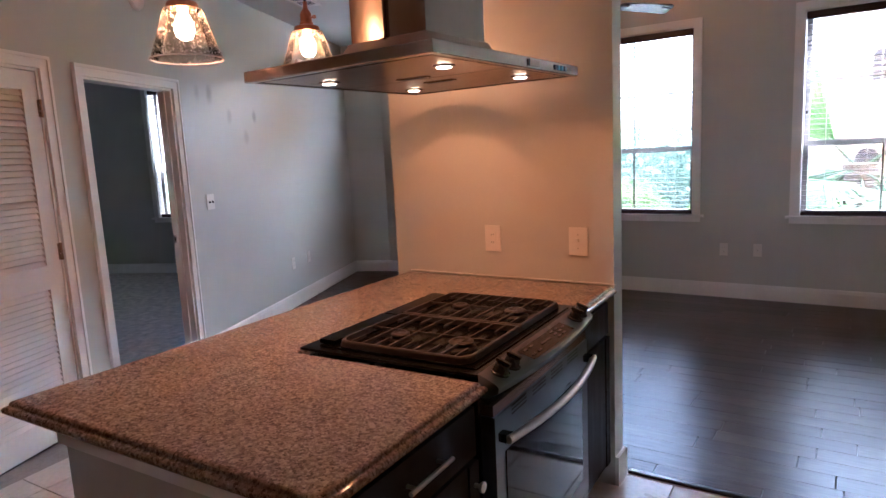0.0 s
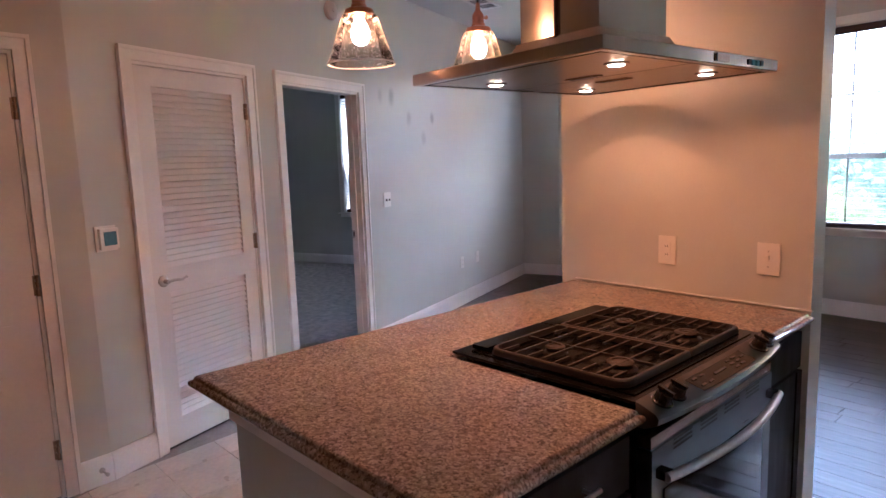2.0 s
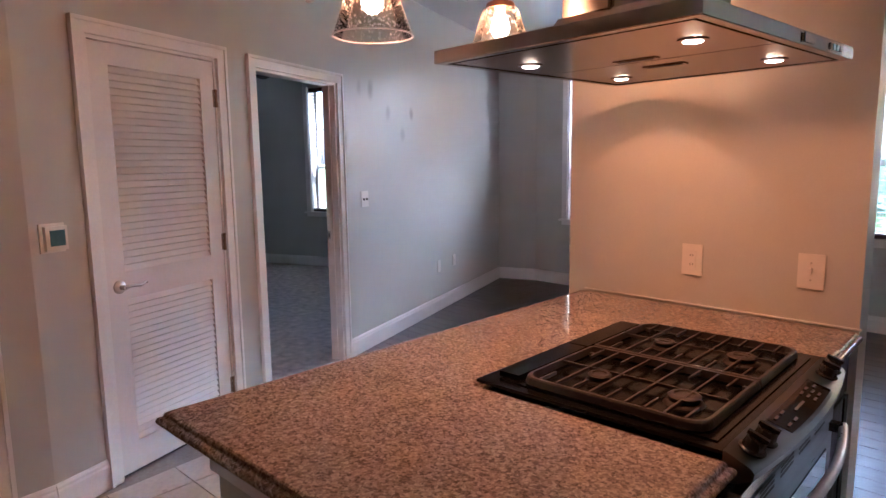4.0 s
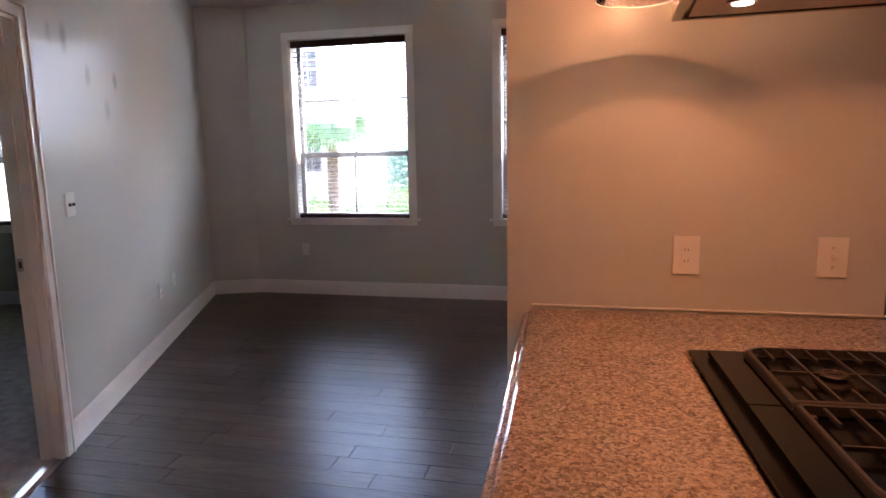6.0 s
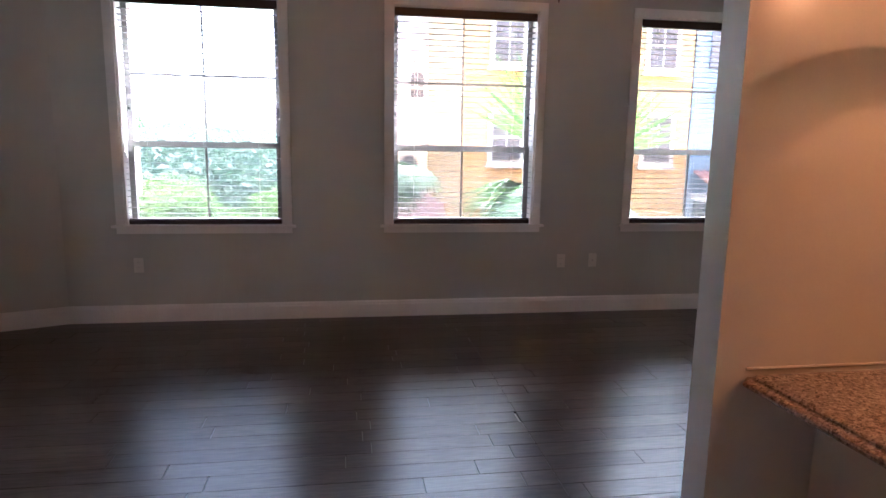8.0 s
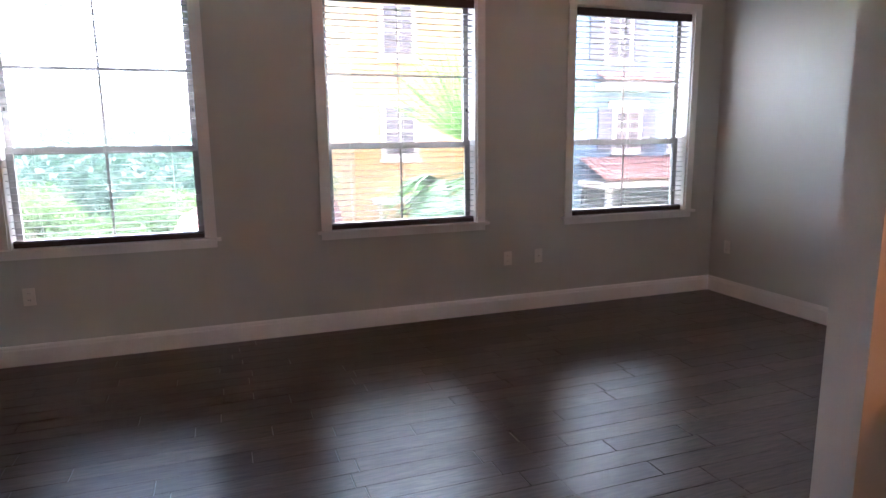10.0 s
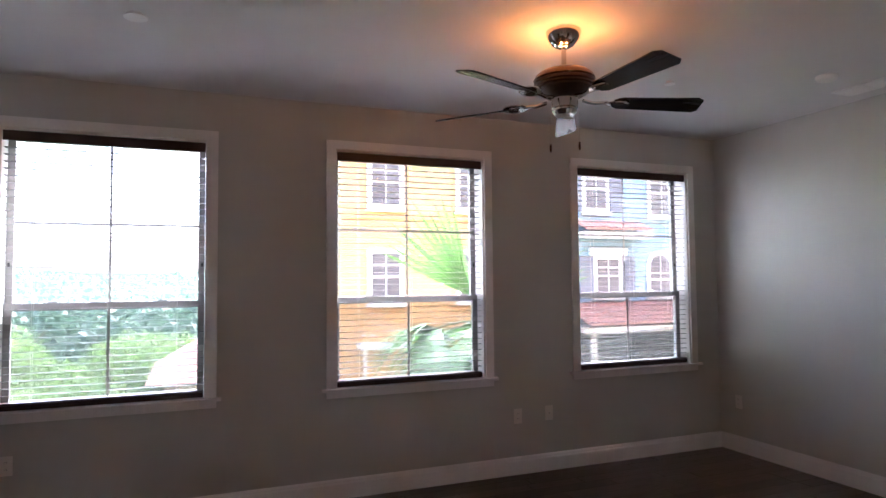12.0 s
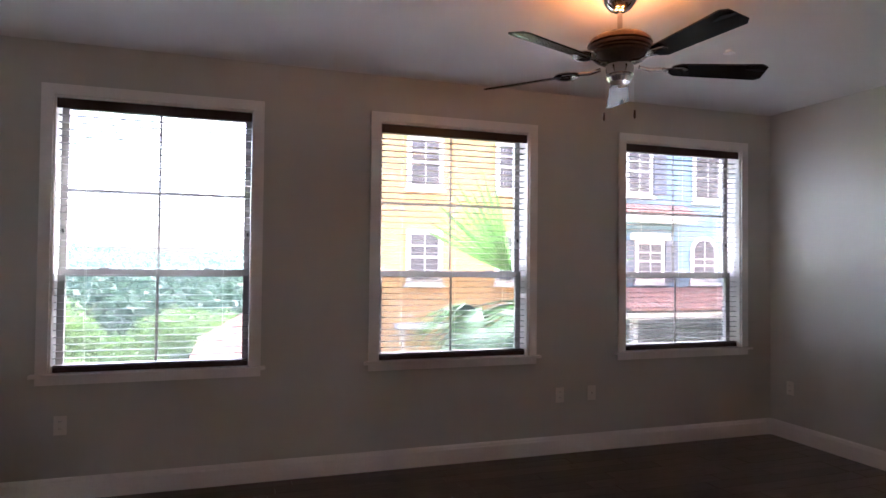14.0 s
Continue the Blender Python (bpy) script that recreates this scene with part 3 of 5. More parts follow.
def hinge(parent, x, y, z):
    bm = bmesh.new()
    bm_tube(bm, [(x, y, z - 0.048), (x, y, z - 0.017), (x, y, z - 0.016), (x, y, z + 0.016), (x, y, z + 0.017), (x, y, z + 0.048)], [0.0085, 0.0085, 0.0065, 0.0085, 0.0065, 0.0085], 10)
    bm_box(bm, x - 0.016, x + 0.004, y + 0.0065, y + 0.0085, z - 0.046, z + 0.046)
    part("hinge", bm, HINGE, parent, "dull brass hinge", smooth=True)


def lever(parent, x, y, z, way=1):
    bm = bmesh.new()
    bm_lathe(bm, [(0, 0), (0.032, 0), (0.032, 0.006), (0.026, 0.012), (0.013, 0.016), (0.012, 0.045), (0, 0.047)], 24, pose(x, y, z, 90))
    part("rose", bm, NICKEL, parent, "satin nickel rose", smooth=True)
    bm = bmesh.new()
    pts = [(x + way * d, y - 0.042 - 0.006 * math.sin(d * 30), z + h) for d, h in ((0, 0), (0.03, 0.004), (0.06, 0.002), (0.085, -0.002), (0.105, 0.004), (0.118, 0.010), (0.126, 0.004))]
    bm_tube(bm, pts, [0.008, 0.008, 0.0075, 0.007, 0.006, 0.005, 0.004], 10)
    part("lever", bm, NICKEL, parent, "curved satin nickel lever handle", smooth=True)


def louver_door(m, x0, x1, top):
    d = thing("door_1", m, "closed white louvered closet door with nickel lever", "door", kind="structure")
    casing(d, x0 - 0.004, x1 + 0.004, top)
    jambs(d, x0 - 0.004, x1 + 0.004, top)
    g = 0.014
    a, b, t, y0, y1 = x0 + g, x1 - g, top - 0.02, 0.004, 0.040
    z0 = 0.014
    st = 0.098
    for p, q in ((a, a + st), (b - st, b)):
        bm = bmesh.new()
        bm_box(bm, p, q, y0, y1, z0, t)
        part("stile", bm, DOORP, d, bevel=0.002)
    up0, up1, lo0, lo1 = 0.995, 1.945, 0.160, 0.862
    for p, q in ((z0, lo0), (lo1, up0), (up1, t)):
        bm = bmesh.new()
        bm_box(bm, a + st, b - st, y0, y1, p, q)
        part("rail", bm, DOORP, d)
    bm = bmesh.new()
    wdt = b - a - 2 * st
    bm_box(bm, 0, wdt, -0.021, 0.021, -0.0035, 0.0035)
    me = finish(bm, "louver")
    me.materials.append(DOORP)
    for p, q in ((lo0, lo1), (up0, up1)):
        n = round((q - p) / 0.0325)
        for k in range(n):
            share("louver", me, d, pose(a + st, (y0 + y1) / 2, p + (k + 0.5) * (q - p) / n, 57))
        bm = bmesh.new()
        bm_box(bm, a + st, b - st, y1 - 0.006, y1 - 0.003, p, q)
        part("backing", bm, DOORP, d)
    for z in (0.22, 1.06, 1.85):
        hinge(d, b + 0.006, -0.004, z)
    lever(d, a + 0.062, 0.004, 0.928, 1)
    # Dark strip fills the gap in place of the shade under the door.
    bm = bmesh.new()
    bm_box(bm, a, b, 0.010, 0.035, 0.001, z0 - 0.002)
    part("gap_shade_strip", bm, DARKHOLE, d, "dark gap strip under the door")
    return d


louver_door(M_LEFT, d1[0], d1[1], d1[3])

dw = thing("doorway_2", M_LEFT, "white cased bedroom doorway, the door swung out of sight", "doorway", kind="structure")
casing(dw, d2[0], d2[1], d2[3])
jambs(dw, d2[0], d2[1], d2[3])
for xx in (d2[0] + 0.016, d2[1] - 0.026):
    box("door_stop", (xx, xx + 0.010, 0.045, 0.070, 0, d2[3] - 0.016), TRIM, dw)
box("strike_plate", (d2[1] - 0.0185, d2[1] - 0.0165, 0.074, 0.099, 0.93, 0.99), NICKEL, dw, "metal strike plate")
box("strike_hole", (d2[1] - 0.0195, d2[1] - 0.0186, 0.081, 0.092, 0.945, 0.975), DARKHOLE, dw)


def panel_door(m, x0, x1, top):
    d = thing("door_3", m, "closed white panelled door with nickel hinges", "door", kind="structure")
    casing(d, x0, x1, top)
    jambs(d, x0, x1, top)
    a, b, z0, t = x0 + 0.018, x1 - 0.018, 0.012, top - 0.02
    bm = bmesh.new()
    bm_box(bm, a, b, 0.006, 0.040, z0, t)
    slab = part("slab", bm, DOORP, d, bevel=0.002)
    mid = (a + b) / 2
    for p, q in ((a + 0.11, mid - 0.055), (mid + 0.055, b - 0.11)):
        for z, y in ((0.22, 0.86), (1.02, 1.62), (1.74, 1.92)):
            bm = bmesh.new()
            bm_box(bm, p, q, 0.000, 0.0055, z, y)
            bm2 = bmesh.new()
            bm_box(bm2, p + 0.035, q - 0.035, -0.006, -0.0005, z + 0.035, y - 0.035)
            part("panel_moulding", bm, DOORP, d, bevel=0.0025)
            part("raised_panel", bm2, DOORP, d, bevel=0.0028)
    for z in (0.24, 1.02, 1.80):
        hinge(d, b + 0.008, -0.004, z)
    lever(d, a + 0.07, 0.006, 0.95, 1)
    return d


panel_door(M_KIT, kd0, kd0 + 0.80, 2.045)


# ---------- wall plates, thermostat, smoke alarm ----------
def wall_plate(m, what, label, w=0.072, h=0.118):
    p = thing("wall_plate", m, label, "wall plate", "wall plates")
    bm = bmesh.new()
    bm_box(bm, -w / 2, w / 2, -0.008, -0.0015, -h / 2, h / 2)
    part("plate", bm, PLASTIC, p, bevel=0.003)
    if what == "outlet":
        for z in (-0.022, 0.022):
            bm = bmesh.new()
            bm_lathe(bm, [(0, 0), (0.015, 0), (0.017, -0.001), (0.017, -0.003)], 20, pose(0, -0.0095, z, -90))
            r = part("receptacle", bm, PLASTIC, p)
            for x in (-0.006, 0.006):
                box("slot", (x - 0.001, x + 0.001, -0.0102, -0.0094, z - 0.002, z + 0.006), DARKHOLE, p)
    elif what == "decora":
        box("insert", (-0.017, 0.017, -0.0105, -0.0082, -0.034, 0.034), PLASTIC, p, bevel=0.0009)
        for z in (-0.018, 0.018):
            for x in (-0.005, 0.005):
                box("slot", (x - 0.001, x + 0.001, -0.0113, -0.0106, z - 0.004, z + 0.004), DARKHOLE, p)
    elif what == "switch":
        box("toggle", (-0.005, 0.005, -0.022, -0.0082, -0.002, 0.014), PLASTIC, p, bevel=0.002)
        for z in (-0.03, 0.03):
            box("screw", (-0.003, 0.003, -0.0092, -0.0082, z - 0.003, z + 0.003), NICKEL, p)
    elif what == "double":
        for x in (-0.022, 0.022):
            box("toggle", (x - 0.004, x + 0.004, -0.020, -0.0082, -0.010, 0.006), DARKHOLE, p, bevel=0.0015)
    else:
        box("jack", (-0.006, 0.006, -0.012, -0.0082, -0.006, 0.006), NICKEL, p)
    return p


on_left = lambda s, z: M_LEFT @ pose(s + 2.65, 0, z)
wall_plate(on_left(-0.012, 1.208), "double", "white light switch plate beside the doorway", 0.106, 0.122)
wall_plate(on_left(1.40, 0.45), "outlet", "white power outlet low on the wall")
wall_plate(on_left(1.79, 0.455), "jack", "white cable plate low on the wall")
wall_plate(pose(-1.386, 2.665, 1.097), "decora", "cream power outlet above the granite counter", 0.080, 0.122)
wall_plate(pose(-0.966, 2.665, 1.097), "switch", "cream switch plate above the granite counter", 0.084, 0.122)
wall_plate(pose(-4.528, YW, 0.472), "outlet", "white power outlet under the window")
wall_plate(pose(-1.008, YW, 0.467), "outlet", "white power outlet low on the window wall")
wall_plate(pose(-0.716, YW, 0.470), "jack", "white cable plate low on the window wall")
wall_plate(M_RIGHT @ pose(0.22, 0, 0.45), "outlet", "white power outlet on the side wall")

th = thing("thermostat", on_left(-2.552, 1.195), "white wall thermostat with a blue-grey screen", "thermostat")
box("back_plate", (-0.062, 0.048, -0.010, -0.002, -0.060, 0.062), PLASTIC, th, bevel=0.003)
box("body", (-0.048, 0.048, -0.028, -0.0105, -0.050, 0.050), PLASTIC, th, bevel=0.006)
box("screen", (-0.030, 0.036, -0.0295, -0.0282, -0.032, 0.034), LCD, th, "blue-grey display")

sm = thing("smoke_alarm", on_left(-0.66, 2.61) @ pose(0, -0.002, 0, 90), "round white smoke alarm high on the wall", "smoke alarm")
bm = bmesh.new()
bm_lathe(bm, [(0, 0), (0.066, 0), (0.068, 0.012), (0.060, 0.028), (0.045, 0.036), (0, 0.038)], 32)
part("body", bm, PLASTIC, sm, smooth=True)
bm = bmesh.new()
bm_lathe(bm, [(0, 0.0385), (0.016, 0.0385), (0.014, 0.044), (0, 0.045)], 20)
part("test_button", bm, PLASTIC, sm, smooth=True)

dst = thing("door_stop", M_KIT @ pose(L_KIT - 0.055, -0.019, 0.075, 90), "small nickel door stop on the baseboard", "door stop")
bm = bmesh.new()
bm_lathe(bm, [(0, 0), (0.014, 0), (0.014, 0.004), (0.005, 0.006), (0.005, 0.06), (0.009, 0.062), (0.009, 0.072), (0, 0.074)], 14)
part("stop", bm, NICKEL, dst, smooth=True)

# ---------- kitchen peninsula ----------
M_P = pose(-1.825, 0.755, 0, 0, 0, 2.4)
CT, CB = 0.914, 0.876
yw = lambda x: (2.6625 - 0.755 - x * math.sin(radians(2.4))) / math.cos(radians(2.4))


def slab_edge(bm, outline, z0, z1):
    """A stone slab with an eased double edge."""
    n = len(outline)
    c = Vector((sum(p[0] for p in outline) / n, sum(p[1] for p in outline) / n))
    rows = []
    for z, d in ((z0, 0.010), (z0 + 0.003, 0.004), (z0 + 0.008, 0.0005), (z0 + 0.014, 0.0), (z0 + 0.019, 0.002), (z0 + 0.0225, 0.006), (z0 + 0.0245, 0.012), (z0 + 0.027, 0.014), (z1 - 0.008, 0.0145), (z1 - 0.004, 0.017), (z1 - 0.001, 0.022), (z1, 0.028)):
        row = []
        for k, p in enumerate(outline):
            v = Vector(p)
            e0, e1 = (v - Vector(outline[k - 1])).normalized(), (Vector(outline[(k + 1) % n]) - v).normalized()
            row.append(bm.verts.new((*(v + d * (Vector((-e0.y, e0.x)) + Vector((-e1.y, e1.x)))), z)))
        rows.append(row)
    for a, b in zip(rows, rows[1:]):
        for k in range(n):
            bm.faces.new((a[k], a[(k + 1) % n], b[(k + 1) % n], b[k]))
    bm.faces.new(rows[-1])
    bm.faces.new(rows[0][::-1])


ctop = bmesh.new()
CX = 1.105
slab_edge(ctop, [(0, 0), (CX, 0), (CX, 0.652), (0.46, 0.652), (0.46, 1.438), (CX, 1.438), (CX, yw(CX)), (0.03, yw(0.03)), (0.0, yw(0) - 0.03)], CB, CT)
cto = thing("granite_countertop", M_P, "polished brown speckled granite countertop on the peninsula", "countertop")
part("slab", ctop, GRANITE, cto)
bm = bmesh.new()
bm_prism(bm, [(0.03, yw(0.03) - 0.004), (1.10, yw(1.10) - 0.004), (1.10, yw(1.10) + 0.001), (0.03, yw(0.03) + 0.001)], CT + 0.001, CT + 0.006)
part("caulk_line", bm, TRIM, cto, "white caulk line along the wall")

kn = bmesh.new()
bm_box(kn, 0.235, 0.34, 0.035, 1.88, 0, CB - 0.002)
bm_box(kn, 0.34, 1.03, 0.035, 0.10, 0, CB - 0.002)
tagged(part("wall_peninsula", kn, PAINT, m=M_P, bevel=0.004), "greige knee wall under the granite counter", "knee wall", kind="structure")
for dims in ((0.225, 1.035, 0.022, 0.0335, CB - 0.040, CB - 0.003), (0.222, 0.2335, 0.022, 1.88, CB - 0.040, CB - 0.003)):
    bm = bmesh.new()
    bm_box(bm, *dims)
    tagged(part("trim", bm, TRIM, m=M_P, bevel=0.003), "white trim strip under the countertop", "trim", kind="structure")
for dims in ((0.219, 1.035, 0.0190, 0.0335, 0, 0.135), (0.219, 0.2335, 0.0190, 1.88, 0, 0.135)):
    bm = bmesh.new()
    bm_box(bm, *dims)
    tagged(part("baseboard", bm, TRIM, m=M_P, bevel=0.004), "white baseboard round the knee wall", "baseboard", "baseboards", "structure")


def base_cabinet(x0, x1, y0, y1, drawer, label):
    """A dark base unit that faces +x, with one drawer over one door."""
    c = thing("base_cabinet", M_P, label, "cabinet", "peninsula cabinets")
    bm = bmesh.new()
    bm_box(bm, x0, x1 - 0.022, y0, y1, 0.10, CB - 0.003)
    bm_box(bm, x0, x1 - 0.075, y0, y1, 0.0, 0.10)
    part("body", bm, CABINET, c)
    f = x1 - 0.020
    zd = 0.70
    for nm, z0, z1 in (("drawer_front", zd + 0.012, CB - 0.03), ("door", 0.125, zd)):
        bm = bmesh.new()
        bm_box(bm, f, x1, y0 + 0.012, y1 - 0.012, z0, z1)
        d = part(nm, bm, CABINET, c, bevel=0.003)
        for p in ((y0 + 0.012, y0 + 0.062, z0, z1), (y1 - 0.062, y1 - 0.012, z0, z1)):
            if nm == "door":
                box("frame_stile", (x1 + 0.0005, x1 + 0.006, *p), CABINET, d, bevel=0.002)
    ym = (y0 + y1) / 2
    if drawer:
        bm = bmesh.new()
        z = 0.785
        bm_tube(bm, [(x1, ym - 0.064, z), (x1 + 0.028, ym - 0.064, z)], 0.005, 8)
        bm_tube(bm, [(x1, ym + 0.064, z), (x1 + 0.028, ym + 0.064, z)], 0.005, 8)
        bm_tube(bm, [(x1 + 0.028, ym - 0.09, z), (x1 + 0.028, ym + 0.09, z)], 0.006, 10)
        part("bar_handle", bm, NICKEL, c, "satin nickel bar handle", smooth=True)
        bm = bmesh.new()
        bm_lathe(bm, [(0, 0), (0.006, 0), (0.006, 0.014), (0.014, 0.02), (0.015, 0.027), (0, 0.032)], 18, pose(x1 + 0.006, y1 - 0.037, 0.64, 0, 90))
        part("knob", bm, NICKEL, c, "round satin nickel knob", smooth=True)
    return c


base_cabinet(0.345, 1.075, 0.105, 0.640, True, "dark espresso base cabinet with nickel drawer handle")
base_cabinet(0.345, 1.075, 1.447, 1.845, False, "narrow dark espresso base cabinet beside the range")


# ---------- range ----------
rg = thing("gas_range", M_P, "stainless slide-in gas range with black cooktop", "range")
Y0, Y1 = 0.660, 1.430
RX = 1.115                                   # oven front
bm = bmesh.new()
bm_box(bm, 0.47, RX - 0.045, Y0 + 0.004, Y1 - 0.004, 0.06, 0.900)
part("body", bm, BLACKP, rg)
bm = bmesh.new()
bm_box(bm, 0.448, 1.075, Y0 - 0.008, Y1 + 0.008, CT + 0.002, CT + 0.010)
cook = part("cooktop", bm, ENAMEL, rg, "glossy black enamel cooktop", bevel=0.003)
bm = bmesh.new()
bm_box(bm, 0.50, 1.055, Y0 + 0.025, Y1 - 0.025, CT + 0.0105, CT + 0.013)
part("burner_pan", bm, ENAMEL, cook, bevel=0.001)
# vent housings along the back edge
for ya, yb in ((Y0 + 0.045, 1.041), (1.049, Y1 - 0.045)):
    bm = bmesh.new()
    bm_box(bm, 0.484, 0.546, ya, yb, CT + 0.0135, CT + 0.027)
    part("rear_vent", bm, ENAMEL, rg, "raised black rear vent", bevel=0.009)
# slanted control panel with bowed front
cp = bmesh.new()
seg = 14
rows = []
for k in range(seg + 1):
    t = k / seg
    y = Y0 - 0.006 + t * (Y1 - Y0 + 0.012)
    bow = 0.030 * (1 - (2 * t - 1) ** 2)
    rows.append([cp.verts.new(p) for p in ((1.076, y, CT + 0.012), (1.128 + bow, y, CT - 0.010), (1.136 + bow, y, CT - 0.020), (1.134 + bow, y, CT - 0.034), (1.100, y, CT - 0.052), (1.076, y, CT - 0.052))])
for a, b in zip(rows, rows[1:]):
    for k in range(6):
        cp.faces.new((a[k], a[(k + 1) % 6], b[(k + 1) % 6], b[k]))
cp.faces.new(rows[0])
cp.faces.new(rows[-1][::-1])
panel = part("control_panel", cp, STEELR, rg, "stainless slanted control panel", smooth=True)
slope = math.degrees(math.atan2(0.026, 0.080))


def on_panel(y, d, h=0.0):
    bow = 0.030 * (1 - (2 * (y - Y0) / (Y1 - Y0) - 1) ** 2)
    return pose(1.078 + d * (0.050 + bow) / 0.064, y, CT + 0.0125 - d * 0.022 / 0.064, 0, math.degrees(math.atan2(0.022, 0.052 + bow))) @ pose(0, 0, h)


for y in (0.715, 0.775, 1.300, 1.362):
    bm = bmesh.new()
    bm_lathe(bm, [(0, 0), (0.026, 0), (0.027, 0.004), (0.022, 0.007), (0.020, 0.024), (0.017, 0.028), (0, 0.028)], 28)
    kn_ob = part("burner_knob", bm, BLACKP, rg, "round black burner knob", smooth=True, m=on_panel(y, 0.036, 0.001))
    bm = bmesh.new()
    bm_box(bm, -0.021, 0.021, -0.005, 0.005, 0.0285, 0.037)
    part("grip", bm, BLACKP, kn_ob, bevel=0.002)
bm = bmesh.new()
for k in range(8):
    ya, yb = 0.870 + k * 0.0425, 0.870 + (k + 1) * 0.0425
    pa, pb = [on_panel(ya, d, 0.0015).translation for d in (0.012, 0.058)], [on_panel(yb, d, 0.0015).translation for d in (0.012, 0.058)]
    vs = [bm.verts.new(p) for p in (pa[0], pa[1], pb[1], pb[0])]
    bm.faces.new(vs)
bmesh.ops.remove_doubles(bm, verts=bm.verts, dist=1e-5)
ex = bmesh.ops.solidify(bm, geom=bm.faces[:], thickness=0.001)
part("display_panel", bm, OVENGLASS, panel, "black touch display panel")
for k, (y, d) in enumerate([(0.90, 0.022), (0.90, 0.045), (0.94, 0.022), (0.94, 0.045), (1.10, 0.022), (1.10, 0.034), (1.10, 0.046), (1.14, 0.022), (1.14, 0.034), (1.14, 0.046), (1.18, 0.030), (1.02, 0.034)]):
    bm = bmesh.new()
    bm_box(bm, -0.003, 0.003, -0.011 if k < 11 else -0.035, 0.011 if k < 11 else 0.035, 0, 0.0006)
    part("button_mark", bm, MARK, panel, m=on_panel(y, d, 0.0028))
# oven door
bm = bmesh.new()
bm_box(bm, RX - 0.042, RX, Y0 + 0.004, Y1 - 0.004, 0.215, 0.805)
door = part("oven_door", bm, STEELR, rg, "stainless oven door with dark window", bevel=0.004)
bm = bmesh.new()
bm_box(bm, RX + 0.0005, RX + 0.004, Y0 + 0.060, Y1 - 0.075, 0.29, 0.690)
part("oven_window", bm, OVENGLASS, door, "dark oven glass", bevel=0.0015)
bm = bmesh.new()
hp = []
for k in range(13):
    t = k / 12
    hp.append((RX + 0.030 + 0.040 * (1 - (2 * t - 1) ** 2), Y0 + 0.02 + t * (Y1 - Y0 - 0.04), 0.745))
bm_tube(bm, hp, 0.0125, 12)
part("oven_handle", bm, NICKEL, door, "bowed stainless oven handle", smooth=True)
for y in (Y0 + 0.035, Y1 - 0.035):
    box("handle_mount", (RX + 0.0005, RX + 0.034, y - 0.014, y + 0.014, 0.733, 0.757), BLACKP, door, bevel=0.004)
for k in range(4):
    for z in (0.778, 0.790, 0.801):
        box("vent_slot", (RX + 0.0004, RX + 0.0016, Y0 + 0.11 + k * 0.15, Y0 + 0.21 + k * 0.15, z - 0.0025, z + 0.0025), DARKHOLE, door)
box("vent_trim", (RX - 0.040, RX - 0.004, Y0 + 0.004, Y1 - 0.004, 0.808, 0.838), STEELD, rg)
bm = bmesh.new()
bm_box(bm, RX - 0.042, RX - 0.002, Y0 + 0.004, Y1 - 0.004, 0.075, 0.208)
part("warming_drawer", bm, STEELR, rg, "stainless warming drawer", bevel=0.008)
for x in (0.52, 1.02):
    for y in (Y0 + 0.05, Y1 - 0.05):
        bm = bmesh.new()
        bm_lathe(bm, [(0, 0), (0.02, 0), (0.02, 0.03), (0.012, 0.035), (0.012, 0.062), (0, 0.062)], 12, pose(x, y, 0))
        part("foot", bm, BLACKP, rg)
# burners
for x, wide in ((0.705, 0.8), (0.925, 1.0)):
    for y in (0.835, 1.225):
        bm = bmesh.new()
        bm_lathe(bm, [(0, 0), (0.048 * wide, 0), (0.044 * wide, 0.005), (0.034 * wide, 0.008), (0.034 * wide, 0.015), (0, 0.015)], 24, pose(x, y, CT + 0.0132))
        b = part("burner", bm, BURNER, rg, "round gas burner", smooth=True)
        bm = bmesh.new()
        bm_lathe(bm, [(0, 0.0175), (0.022 * wide, 0.0175), (0.026 * wide, 0.0155), (0.037 * wide, 0.0155), (0.039 * wide, 0.019), (0.033 * wide, 0.023), (0.024 * wide, 0.0235), (0.021 * wide, 0.0205), (0, 0.0205)], 24, pose(x, y, CT + 0.0132))
        part("burner_cap", bm, BURNER, b, smooth=True)
# two cast-iron grates side by side
GZ = CT + 0.036


